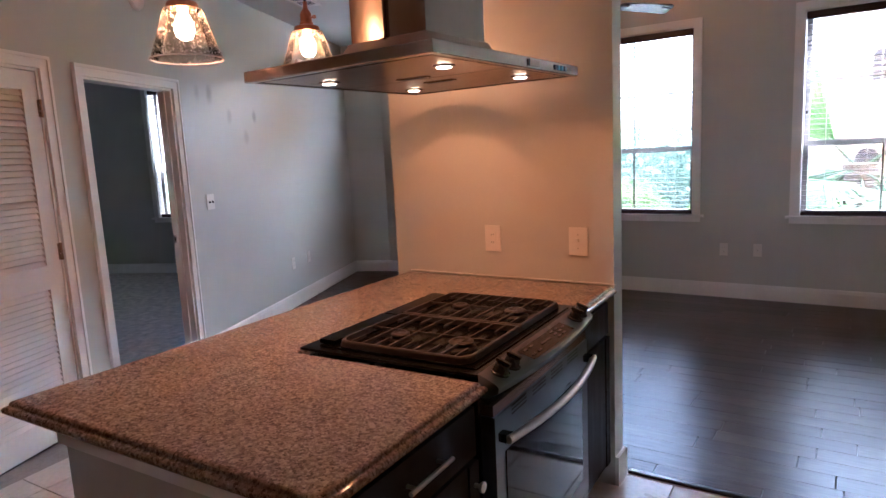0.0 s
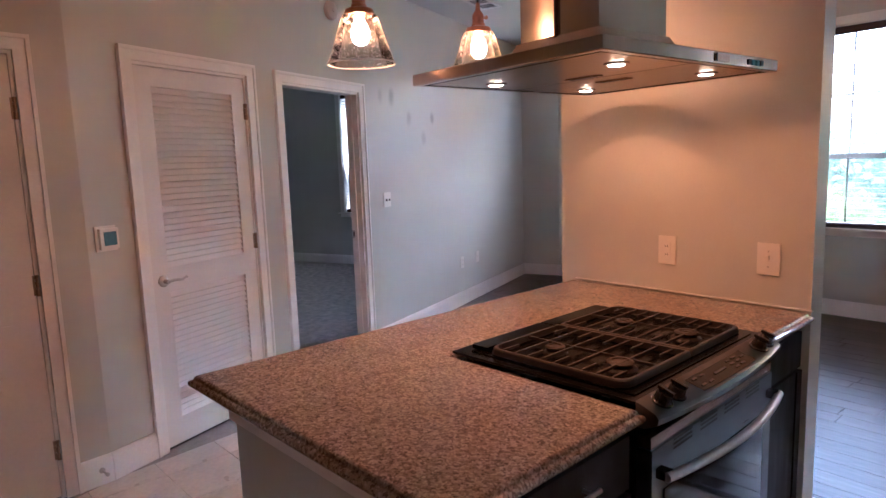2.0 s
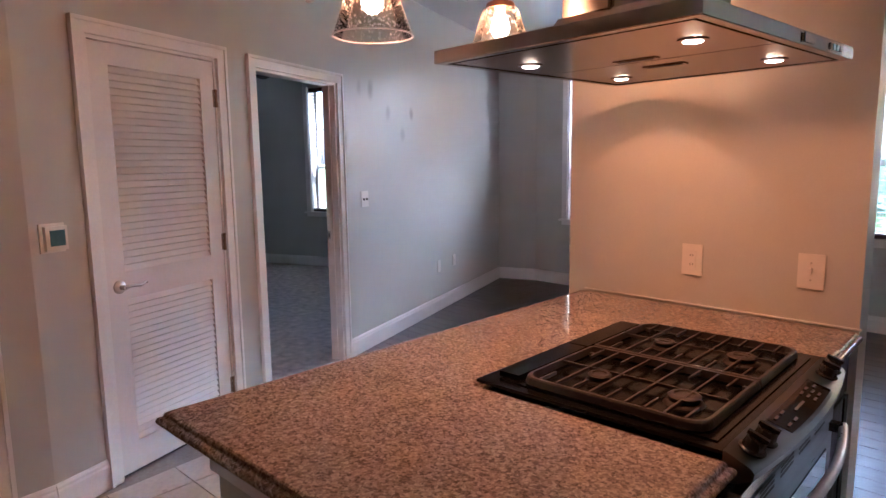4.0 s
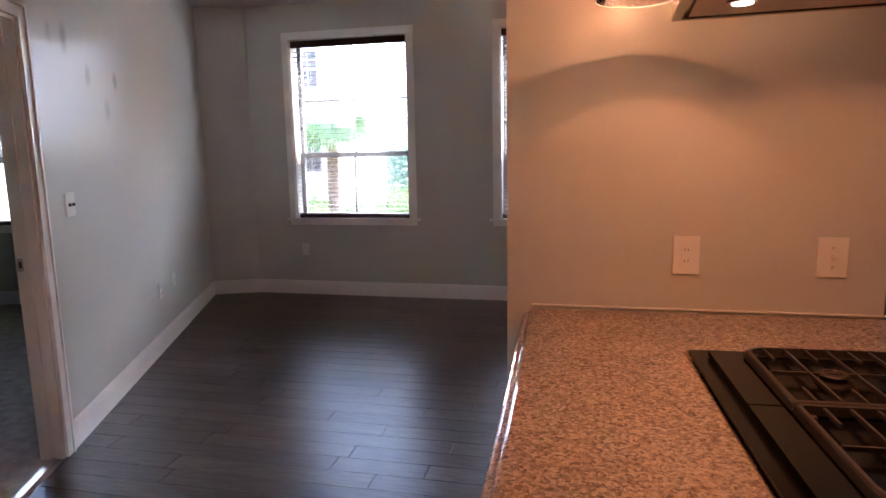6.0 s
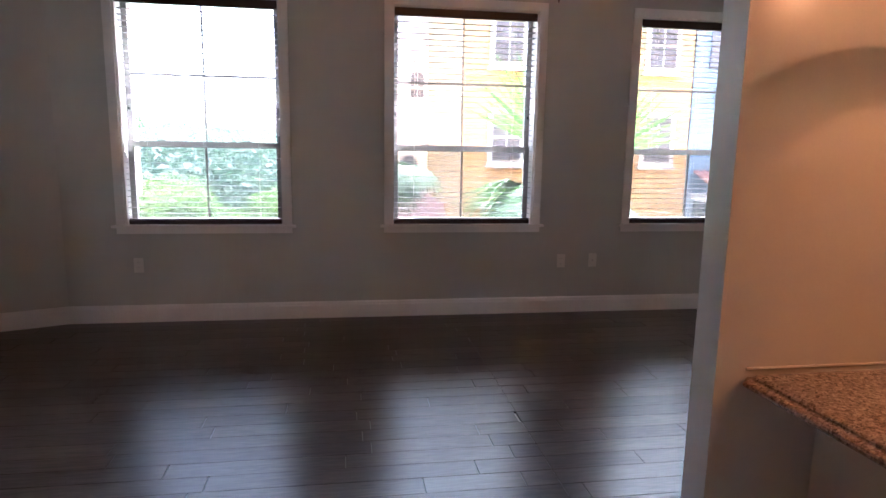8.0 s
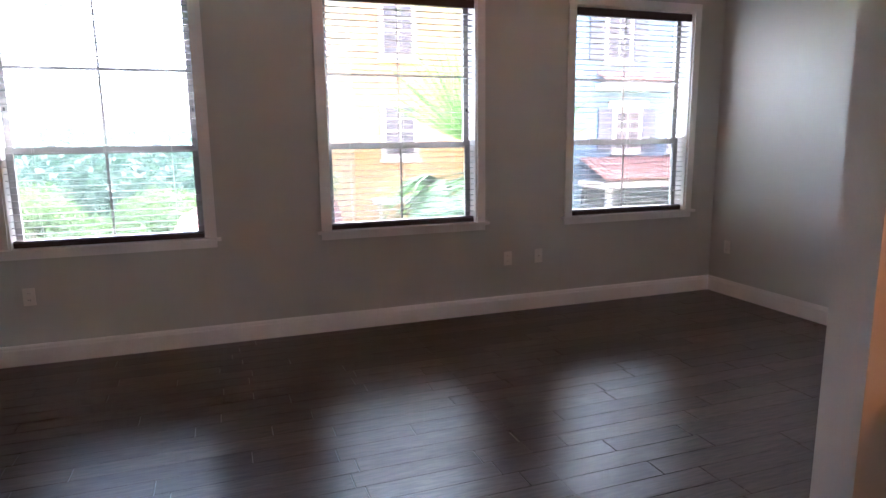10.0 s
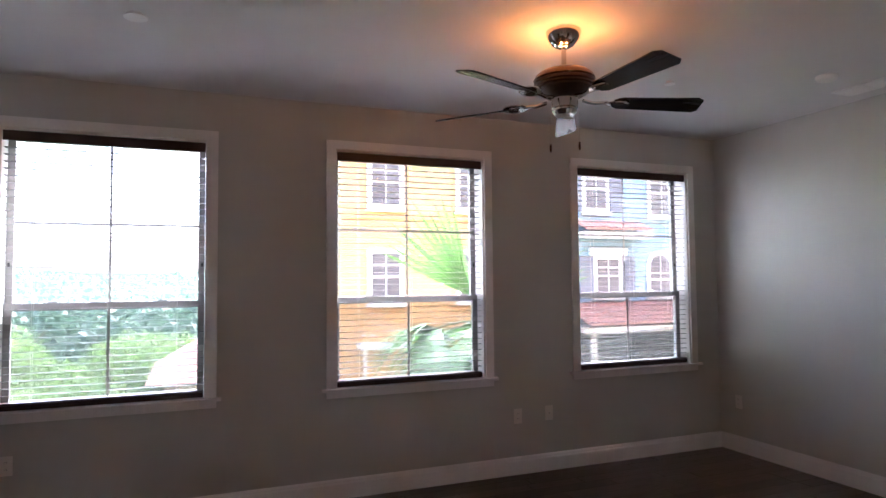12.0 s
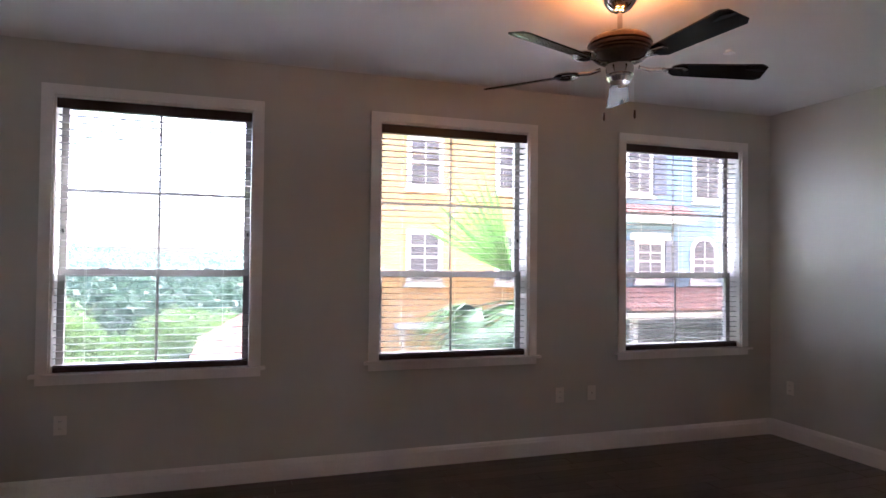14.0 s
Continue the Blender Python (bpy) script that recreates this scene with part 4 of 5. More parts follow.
def grate(y0, y1, ra, rb):
    """Half of the cooktop grating; ra and rb round its corners at y0 and at y1."""
    g = bmesh.new()
    x0, x1, w, h = 0.566, 1.026, 0.0056, 0.009
    pts = []
    for cx, cy, a0, r in ((x1 - ra, y0 + ra, -90, ra), (x1 - rb, y1 - rb, 0, rb), (x0 + rb, y1 - rb, 90, rb), (x0 + ra, y0 + ra, 180, ra)):
        pts += [(cx + r * math.cos(radians(a0 + k * 22.5)), cy + r * math.sin(radians(a0 + k * 22.5))) for k in range(5)]
    n = len(pts)
    c = Vector(((x0 + x1) / 2, (y0 + y1) / 2))
    rings = []
    for s, z in ((-0.005, GZ - 0.019), (-0.002, GZ - 0.004), (0.001, GZ), (0.008, GZ), (0.010, GZ - 0.019)):
        ring = []
        for p in pts:
            v = Vector(p)
            d = (c - v)
            d = Vector((d.x / abs(d.x) if abs(d.x) > 0.15 else 0, d.y / abs(d.y) if abs(d.y) > 0.10 else 0))
            ring.append(g.verts.new((*(v + s * d), z)))
        rings.append(ring)
    for k in range(n):
        for a, b in zip(rings, rings[1:] + rings[:1]):
            g.faces.new((a[k], a[(k + 1) % n], b[(k + 1) % n], b[k]))
    ym = (y0 + y1) / 2
    bm_box(g, x0 + 0.012, x1 - 0.012, ym - w / 2, ym + w / 2, GZ - h, GZ)
    for k in range(1, 5):
        x = x0 + k * (x1 - x0) / 5
        bm_box(g, x - w / 2, x + w / 2, y0 + 0.012, y1 - 0.012, GZ - h, GZ - 0.0005)
    for k in range(5):
        x = x0 + (k + 0.5) * (x1 - x0) / 5
        for a, b in ((y0 + 0.012, y0 + 0.085), (y1 - 0.085, y1 - 0.012)):
            bm_box(g, x - w / 2, x + w / 2, a, b, GZ - h, GZ - 0.001)
    for x in (x0 + 0.02, x1 - 0.02):
        for y in (y0 + 0.03, y1 - 0.03):
            bm_box(g, x - 0.007, x + 0.007, y - 0.007, y + 0.007, CT + 0.0132, GZ - 0.012)
    return g


for ya, yb, ra, rb in ((Y0 + 0.032, 1.038, 0.040, 0.006), (1.050, Y1 - 0.032, 0.006, 0.040)):
    part("grate", grate(ya, yb, ra, rb), IRON, rg, "cast-iron burner grate", smooth=False)

# ---------- range hood ----------
HA, HB, HZ, BAND = 0.3586, 0.4174, 1.742, 0.034
M_H = pose(-1.163, 1.8186, 0, 0, 0, -2.63)
hd = thing("range_hood", M_H, "stainless island range hood hung from the ceiling", "range hood")
bm = bmesh.new()
CA, CBY = 0.147, 0.158
rect = lambda a, b, z: [bm.verts.new((x, y, z)) for x, y in ((-a, -b), (a, -b), (a, b), (-a, b))]
rings = [rect(HA - 0.022, HB - 0.022, HZ + 0.010), rect(HA - 0.022, HB - 0.022, HZ), rect(HA - 0.002, HB - 0.002, HZ), rect(HA, HB, HZ + 0.002), rect(HA, HB, HZ + BAND - 0.002), rect(HA - 0.002, HB - 0.002, HZ + BAND), rect(CA + 0.028, CBY + 0.028, HZ + 0.072), rect(CA + 0.008, CBY + 0.008, HZ + 0.112)]
for a, b in zip(rings, rings[1:]):
    for k in range(4):
        bm.faces.new((a[k], a[(k + 1) % 4], b[(k + 1) % 4], b[k]))
bm.faces.new(rings[-1])
bm.faces.new(rings[0][::-1])
part("canopy", bm, STEEL, hd, "brushed stainless canopy")
for side in (-1, 1):
    bm = bmesh.new()
    cols = []
    for k in range(9):
        u = k / 8 * (CA - 0.001)
        bow = 0.095 * u if side < 0 else 0.0
        x = -CA + u if side < 0 else 0.001 + u
        cols.append([bm.verts.new((x, y, z)) for y, z in ((-CBY - bow, HZ + 0.113), (-CBY - bow, H - 0.001), (CBY, H - 0.001), (CBY, HZ + 0.113))])
    for a, b in zip(cols, cols[1:]):
        for k in range(4):
            bm.faces.new((a[k], a[(k + 1) % 4], b[(k + 1) % 4], b[k]))
    bm.faces.new(cols[0])
    bm.faces.new(cols[-1][::-1])
    part("chimney", bm, STEEL, hd, "brushed stainless chimney half", bevel=0.005)
for ya, yb in ((-HB + 0.04, -0.003), (0.003, HB - 0.04)):
    bm = bmesh.new()
    bm_box(bm, -HA + 0.035, HA - 0.035, ya, yb, HZ + 0.0015, HZ + 0.0095)
    fl = part("grease_filter", bm, STEELD, hd, "steel grease filter panel", bevel=0.002)
    yl = yb - 0.04 if yb < 0.1 else ya + 0.10
    box("filter_latch", (-0.060, 0.060, yl - 0.014, yl + 0.014, HZ - 0.001, HZ + 0.0025), STEELD, fl, bevel=0.0015)
    box("latch_slot", (-0.050, 0.050, yl - 0.006, yl + 0.004, HZ - 0.0022, HZ - 0.0012), DARKHOLE, fl)
for x in (-0.227, 0.227):
    for y in (-0.190, 0.248):
        bm = bmesh.new()
        bm_lathe(bm, [(0, 0), (0.033, 0), (0.033, -0.002), (0.027, -0.003), (0, -0.003)], 24, pose(x, y, HZ + 0.001))
        o = part("lamp_ring", bm, STEELD, hd, "steel lamp ring")
        bm = bmesh.new()
        bm_lathe(bm, [(0, -0.0035), (0.022, -0.0035), (0.020, -0.005), (0, -0.0055)], 24, pose(x, y, HZ + 0.001))
        part("lamp_lens", bm, HALO, o, "glowing halogen lens")
        c = M_H @ Vector((x, y, HZ - 0.008))
        sp = lamp("hood_spot", "SPOT", look(c, (c.x, c.y, 0)), HOOD_W, (1.0, 0.33, 0.105), 0.012)
        sp.data.spot_size, sp.data.spot_blend = radians(170), 0.3
box("control_badge", (HA + 0.0005, HA + 0.0025, 0.06, 0.13, HZ + 0.008, HZ + 0.026), STEELD, hd)
box("control_slider", (HA + 0.0026, HA + 0.0045, 0.058, 0.064, HZ + 0.007, HZ + 0.028), BLACKP, hd)
for k in range(4):
    box("control_button", (HA + 0.0005, HA + 0.003, 0.235 + k * 0.024, 0.250 + k * 0.024, HZ + 0.009, HZ + 0.024), BLACKP if k in (0, 3) else LCD, hd)


# ---------- pendant lamps ----------
def pendant(x, y, lit):
    p = thing("pendant_lamp", pose(x, y, H + 0.022), "seeded glass pendant lamp with copper socket", "pendant lamp", "pendants over the peninsula")
    bm = bmesh.new()
    bm_lathe(bm, [(0, -0.023), (0.062, -0.023), (0.062, -0.034), (0.05, -0.046), (0, -0.048)], 28)
    part("ceiling_canopy", bm, COPPER, p, smooth=True)
    bm = bmesh.new()
    bm_tube(bm, [(0, 0, -0.048), (0, 0, -0.86)], 0.004, 8)
    part("cord", bm, BLACKP, p)
    bm = bmesh.new()
    bm_lathe(bm, [(0, -0.855), (0.007, -0.855), (0.009, -0.880), (0.018, -0.892), (0.021, -0.900), (0.021, -0.925), (0.024, -0.928), (0.024, -0.936), (0.043, -0.942), (0.046, -0.950), (0.046, -0.957), (0, -0.957)], 28)
    so = part("socket", bm, COPPER, p, "ribbed aged copper socket", smooth=True)
    bm = bmesh.new()
    bm_tube(bm, [(0.02, 0, -0.915), (0.040, 0, -0.913)], 0.003, 8)
    bm_lathe(bm, [(0, 0), (0.007, 0), (0.007, 0.006), (0, 0.007)], 12, pose(0.038, 0, -0.913, 0, 90))
    part("switch_key", bm, COPPER, so, smooth=True)
    prof = [(0.042, -0.952), (0.055, -0.960), (0.062, -0.978), (0.070, -1.005), (0.084, -1.045), (0.098, -1.085), (0.106, -1.104)]
    bm = bmesh.new()
    bm_lathe(bm, prof + [(r - 0.0025, z) for r, z in prof[::-1]], 40)
    sh = part("shade", bm, PENDGLASS, p, "clear seeded glass cone shade", smooth=True)
    bm = bmesh.new()
    bm_lathe(bm, [(0.1045 + 0.0024 * math.cos(a), -1.104 + 0.0024 * math.sin(a)) for a in [k * math.pi / 4 for k in range(9)]], 40)
    part("rim", bm, SEED, sh, smooth=True)
    rng = random.Random(4)
    bm = bmesh.new()
    for k in range(620):
        t = rng.random() ** 0.7
        i = min(int(t * 5) + 1, 5)
        f = t * 5 + 1 - i
        r = prof[i][0] + (prof[min(i + 1, 6)][0] - prof[i][0]) * min(f, 1)
        z = prof[i][1] + (prof[min(i + 1, 6)][1] - prof[i][1]) * min(f, 1)
        a = rng.random() * 2 * math.pi
        s = rng.uniform(0.0010, 0.0027)
        ct = Vector((r * math.cos(a), r * math.sin(a), z))
        e = Vector((-math.sin(a), math.cos(a), 0))
        bm.faces.new([bm.verts.new(ct + s * (u * e + Vector((0, 0, v)))) for u, v in ((1, 0), (0.5, 1.2), (-0.5, 1.2), (-1, 0), (-0.5, -1.2), (0.5, -1.2))])
    gb = part("bubbled_glass", bm, SEED, sh)
    gb.visible_shadow = False
    gb["kind"] = "stuff"
    bm = bmesh.new()
    bm_lathe(bm, [(0, -0.957), (0.014, -0.957), (0.015, -0.972), (0.023, -0.988), (0.029, -1.008), (0.029, -1.024), (0.022, -1.040), (0.011, -1.048), (0, -1.050)], 24)
    bu = part("bulb", bm, BULB if lit else PENDGLASS, p, "glowing warm bulb" if lit else "clear unlit bulb", smooth=True)
    bu.visible_shadow = False
    if lit:
        lamp("pendant_light", "POINT", pose(x - 0.014, y, H - 0.984), PEND_W, (1.0, 0.33, 0.115), 0.006)
    return p


for x, y in ((-1.662, 1.315), (-1.662, 1.825), (-1.580, 2.330)):
    pendant(x, y, True)


# ---------- ceiling fan ----------
def ceiling_fan(m, lit, turn0):
    f = thing("ceiling_fan", m, "ceiling fan with five dark blades and polished metal body", "ceiling fan")
    bm = bmesh.new()
    bm_lathe(bm, [(0, 0), (0.092, 0), (0.092, -0.012), (0.080, -0.045), (0.052, -0.078), (0.024, -0.092), (0, -0.092)], 36)
    part("canopy", bm, CHROME, f, "polished metal ceiling canopy", smooth=True)
    bm = bmesh.new()
    bm_tube(bm, [(0, 0, -0.09), (0, 0, -0.205)], 0.013, 14)
    part("down_rod", bm, CHROME, f, smooth=True)
    bm = bmesh.new()
    bm_lathe(bm, [(0, -0.195), (0.040, -0.195), (0.042, -0.205), (0, -0.207)], 24)
    part("rod_collar", bm, PLASTIC, f, smooth=True)
    bm = bmesh.new()
    bm_lathe(bm, [(0, -0.245), (0.085, -0.245), (0.090, -0.212), (0.096, -0.210), (0.130, -0.222), (0.155, -0.243), (0.163, -0.262), (0.158, -0.268), (0.161, -0.274), (0.161, -0.286), (0.154, -0.290), (0.155, -0.300), (0.148, -0.306), (0.146, -0.316), (0.120, -0.338), (0.080, -0.358), (0, -0.364)], 40)
    part("motor_housing", bm, BRONZE, f, "dark polished motor housing", smooth=True)
    bm = bmesh.new()
    bm_lathe(bm, [(0, -0.365), (0.070, -0.365), (0.070, -0.412), (0.058, -0.418), (0.058, -0.425), (0.066, -0.430), (0.052, -0.452), (0, -0.456)], 32)
    part("switch_housing", bm, CHROME, f, "polished switch housing", smooth=True)
    bl = bmesh.new()
    pts = [(0.30, -0.052), (0.60, -0.064), (0.72, -0.070), (0.755, -0.050), (0.765, 0.050), (0.74, 0.070), (0.60, 0.064), (0.30, 0.052), (0.265, 0.03), (0.265, -0.03)]
    bm_prism(bl, pts, -0.004, 0.004, 0.0015)
    me = finish(bl, "blade")
    me.materials.append(BLADE)
    ar = bmesh.new()
    bm_tube(ar, [(0.10, 0, 0.0), (0.16, 0.0, -0.012), (0.20, 0, -0.008), (0.235, 0, -0.006)], 0.010, 8)
    bm_lathe(ar, [(0.022, -0.004), (0.030, -0.011), (0.046, -0.013), (0.052, -0.008), (0.052, -0.003), (0.022, -0.003)], 24, pose(0.285, 0, -0.002) @ Matrix.Diagonal((1.35, 1, 1, 1)))
    am = finish(ar, "blade_arm", True)
    am.materials.append(CHROME)
    for k in range(5):
        a = turn0 + 72 * k
        share("blade", me, f, pose(0, 0, -0.378, 0, 0, a) @ pose(0, 0, 0, -15))
        share("blade_arm", am, f, pose(0, 0, -0.370, 0, 0, a) @ pose(0, 0, 0, 8), "polished blade arm")
    for x, y, z in ((-0.064, 0.042, -0.60), (0.062, -0.040, -0.595)):
        bm = bmesh.new()
        bm_tube(bm, [(x, y, -0.44), (x, y, z)], 0.0012, 6)
        ch = part("pull_chain", bm, NICKEL, f, "thin pull chain")
        bm = bmesh.new()
        bm_lathe(bm, [(0, 0), (0.005, -0.003), (0.006, -0.035), (0.003, -0.045), (0, -0.046)], 12, pose(x, y, z))
        part("pull_knob", bm, BRONZE, ch, smooth=True)
    if lit:
        for k, a in enumerate((20, 110, 200, 290)):
            bm = bmesh.new()
            bm_lathe(bm, [(0, 0.012), (0.008, 0.006), (0.010, -0.004), (0, -0.010)], 12, pose(0.055 * math.cos(radians(a)), 0.055 * math.sin(radians(a)), -0.226))
            part("uplight_bulb", bm, BULB, f, "small glowing uplight bulb", smooth=True).visible_shadow = False
            lamp("fan_uplight", "POINT", m @ pose(0.070 * math.cos(radians(a)), 0.070 * math.sin(radians(a)), -0.205), FAN_W, (1.0, 0.33, 0.07), 0.012)
    return f


ceiling_fan(pose(-1.655, 4.722, H - 0.001), True, 57)
ceiling_fan(pose(*sk(1.25, -2.35), H - 0.001), False, 50)


# ---------- ceiling fixtures ----------
def sprinkler(x, y, r):
    s = thing("sprinkler_cover", pose(x, y, H), "round white sprinkler cover on the ceiling", "sprinkler cover", "sprinkler covers")
    bm = bmesh.new()
    bm_lathe(bm, [(0, -0.001), (r * 0.7, -0.001), (r * 0.7, -0.014), (r, -0.015), (r, -0.020), (0, -0.022)], 28)
    part("cover", bm, TRIM, s, smooth=True)


sprinkler(-3.753, 5.266, 0.055)
sprinkler(-0.518, 5.202, 0.036)
ca = thing("smoke_alarm", pose(0.38, 4.75, H, 180), "round white smoke alarm on the ceiling", "smoke alarm")
bm = bmesh.new()
bm_lathe(bm, [(0, 0.001), (0.066, 0.001), (0.068, 0.012), (0.060, 0.028), (0.045, 0.036), (0, 0.038)], 32)
part("body", bm, PLASTIC, ca, smooth=True)


def ceiling_vent(m):
    v = thing("ceiling_vent", m, "white slotted air vent in the ceiling", "air vent", "air vents")
    bm = bmesh.new()
    for dims in ((-0.20, 0.20, -0.10, -0.075), (-0.20, 0.20, 0.075, 0.10), (-0.20, -0.175, -0.075, 0.075), (0.175, 0.20, -0.075, 0.075), (-0.012, 0.012, -0.075, 0.075)):
        bm_box(bm, *dims, -0.010, -0.001)
    part("frame", bm, TRIM, v)
    box("backing", (-0.175, 0.175, -0.075, 0.075, -0.003, -0.001), DARKHOLE, v)
    bm = bmesh.new()
    bm_box(bm, -0.08, 0.08, -0.008, 0.008, -0.001, 0.001)
    me = finish(bm, "slat")
    me.materials.append(TRIM)
    for x in (-0.0935, 0.0935):
        for k in range(7):
            share("slat", me, v, pose(x, -0.06 + 0.02 * k, -0.008, 35))


ceiling_vent(pose(*sk(0.92, 0.52), H, 0, 0, 21.9 + 90))
ceiling_vent(pose(0.86, 4.80, H, 0, 0, 90))


# ---------- outside: ground, houses, palms, trees ----------
GZ0 = -7.0
gm = bmesh.new()
vs = [gm.verts.new(p) for p in ((-1500, 7.2, GZ0), (1500, 7.2, GZ0), (1500, 3000, GZ0 + 10), (-1500, 3000, GZ0 + 10))]
gm.faces.new(vs)
gb = [gm.verts.new((*v.co.xy, v.co.z - 0.5)) for v in vs]
for k in range(4):
    gm.faces.new((vs[k], gb[k], gb[(k + 1) % 4], vs[(k + 1) % 4]))
tagged(part("ground", gm, GRASS), "grassy ground far below the windows", "ground", kind="structure")

# Unseen mass added round the flat to hold southern sky off the houses.
own = thing("apartment_building", pose(0, 0, 0), "unseen outer walls and upper floor of our building, added to block sky light", "building", kind="structure")
box("wall", (-45, -10.95, 2.0, 4.2, GZ0, 13), OWNW, own)
box("wall", (1.47, 40, 2.0, 6.6, GZ0, 13), OWNW, own)
for za, zb in ((H + 0.16, 13), (GZ0, -0.26)):
    bm = bmesh.new()
    bm_prism(bm, ROOF_LINE, za, zb)
    part("wall", bm, OWNW, own)


def house_window(parent, x0, x1, z0, z1, y, arched=False, shutters="", lintel=False):
    """A white-trimmed sash window on a facade that faces -y."""
    w = box("window", (x0 - 0.16, x1 + 0.16, y - 0.06, y - 0.002, z0 - 0.16, z1 + (0.0 if arched else 0.16)), HTRIM, parent)
    box("pane", (x0, x1, y - 0.075, y - 0.0605, z0, z1), HPANE, w)
    xm, zm = (x0 + x1) / 2, (z0 + z1) / 2
    r = (x1 - x0) / 2
    if arched:
        bm = bmesh.new()
        for rr, ya, yb in ((r + 0.16, y - 0.06, y - 0.002),):
            pts = [(xm + rr * math.cos(math.pi * k / 12), z1 + rr * math.sin(math.pi * k / 12)) for k in range(13)]
            a = [bm.verts.new((p[0], ya, p[1])) for p in pts]
            b = [bm.verts.new((p[0], yb, p[1])) for p in pts]
            bm.faces.new(a)
            bm.faces.new(b[::-1])
            for k in range(13):
                bm.faces.new((a[k], a[(k + 1) % 13], b[(k + 1) % 13], b[k]))
        part("arch_surround", bm, HTRIM, w)
        bm = bmesh.new()
        pts = [(xm + r * math.cos(math.pi * k / 12), z1 + r * math.sin(math.pi * k / 12)) for k in range(13)]
        a = [bm.verts.new((p[0], y - 0.075, p[1])) for p in pts]
        b = [bm.verts.new((p[0], y - 0.0605, p[1])) for p in pts]
        bm.faces.new(a)
        bm.faces.new(b[::-1])
        for k in range(13):
            bm.faces.new((a[k], a[(k + 1) % 13], b[(k + 1) % 13], b[k]))
        part("arch_pane", bm, HPANE, w)
    box("meeting_rail", (x0, x1, y - 0.09, y - 0.0755, zm - 0.035, zm + 0.035), HTRIM, w)
    box("glazing_bar", (xm - 0.015, xm + 0.015, y - 0.088, y - 0.0755, z0, zm - 0.036), HTRIM, w)
    box("glazing_bar", (xm - 0.015, xm + 0.015, y - 0.088, y - 0.0755, zm + 0.036, z1 + (r * 0.98 if arched else 0)), HTRIM, w)
    box("glazing_bar", (x0, xm - 0.016, y - 0.088, y - 0.0755, zm + (z1 - zm) / 2 - 0.015, zm + (z1 - zm) / 2 + 0.015), HTRIM, w)
    box("glazing_bar", (xm + 0.016, x1, y - 0.088, y - 0.0755, zm + (z1 - zm) / 2 - 0.015, zm + (z1 - zm) / 2 + 0.015), HTRIM, w)
    box("sill", (x0 - 0.22, x1 + 0.22, y - 0.14, y - 0.002, z0 - 0.26, z0 - 0.162), HTRIM, w)
    if lintel:
        box("lintel", (x0 - 0.35, x1 + 0.35, y - 0.16, y - 0.002, z1 + 0.162, z1 + 0.42), HTRIM, w)
    for s in shutters:
        a, b = (x0 - 0.78, x0 - 0.20) if s == "l" else (x1 + 0.20, x1 + 0.78)
        sh = box("shutter", (a, b, y - 0.07, y - 0.002, z0 - 0.1, z1 + 0.12), SHUTTER, parent, "dark blue-grey louvered shutter")
        for k in range(10):
            z = z0 - 0.02 + k * (z1 - z0 + 0.06) / 10
            box("shutter_louver", (a + 0.06, b - 0.06, y - 0.085, y - 0.0705, z, z + 0.05), SHUTTER, sh)


def tile_roof(parent, x0, x1, y0, y1, z0, z1, name="roof"):
    """A pent roof of barrel tiles that falls from y1, z1 to y0, z0."""
    bm = bmesh.new()
    n = max(2, int((x1 - x0) / 0.26))
    st = (x1 - x0) / n
    rows = 3
    for r in range(rows):
        ta, tb = r / rows, (r + 1) / rows
        for k in range(n):
            xc = x0 + (k + 0.5) * st
            pa, pb = [], []
            for j in range(6):
                a = math.pi * j / 5
                dx, dz = -st * 0.5 * math.cos(a), st * 0.32 * math.sin(a) + (rows - r) * 0.012
                pa.append(bm.verts.new((xc + dx, y0 + ta * (y1 - y0) - 0.04, z0 + ta * (z1 - z0) + dz)))
                pb.append(bm.verts.new((xc + dx, y0 + tb * (y1 - y0), z0 + tb * (z1 - z0) + dz - 0.01)))
            for j in range(5):
                bm.faces.new((pa[j], pa[j + 1], pb[j + 1], pb[j]))
            bm.faces.new(pa[::-1])
    o = part(name, bm, CLAY, parent, "weathered red clay tile roof")
    box("fascia", (x0 - 0.05, x1 + 0.05, y0 + 0.03, y1 - 0.01, z0 - 0.26, z0 - 0.02), HTRIM, o)
    return o


def house(label, x0, x1, y, depth, z1, mat):
    h = thing("house", pose(0, 0, 0), label, "house", "neighbouring houses")
    box("wall", (x0, x1, y, y + depth, GZ0 - 0.1, z1), mat, h)
    box("corner_board", (x0 - 0.06, x0 + 0.14, y - 0.03, y + 0.2, GZ0, z1), mat, h)
    ro = bmesh.new()
    a = [ro.verts.new(p) for p in ((x0 - 0.6, y - 0.6, z1), (x1 + 0.6, y - 0.6, z1), (x1 + 0.6, y + depth + 0.6, z1), (x0 - 0.6, y + depth + 0.6, z1))]
    b = [ro.verts.new(p) for p in ((x0 + depth * 0.4, y + depth / 2, z1 + 1.8), (x1 - depth * 0.4, y + depth / 2, z1 + 1.8))]
    for f in ((a[0], a[1], b[1], b[0]), (a[1], a[2], b[1]), (a[2], a[3], b[0], b[1]), (a[3], a[0], b[0]), (a[3], a[2], a[1], a[0])):
        ro.faces.new(f)
    part("roof", ro, CLAY, h, "red clay tile roof")
    return h


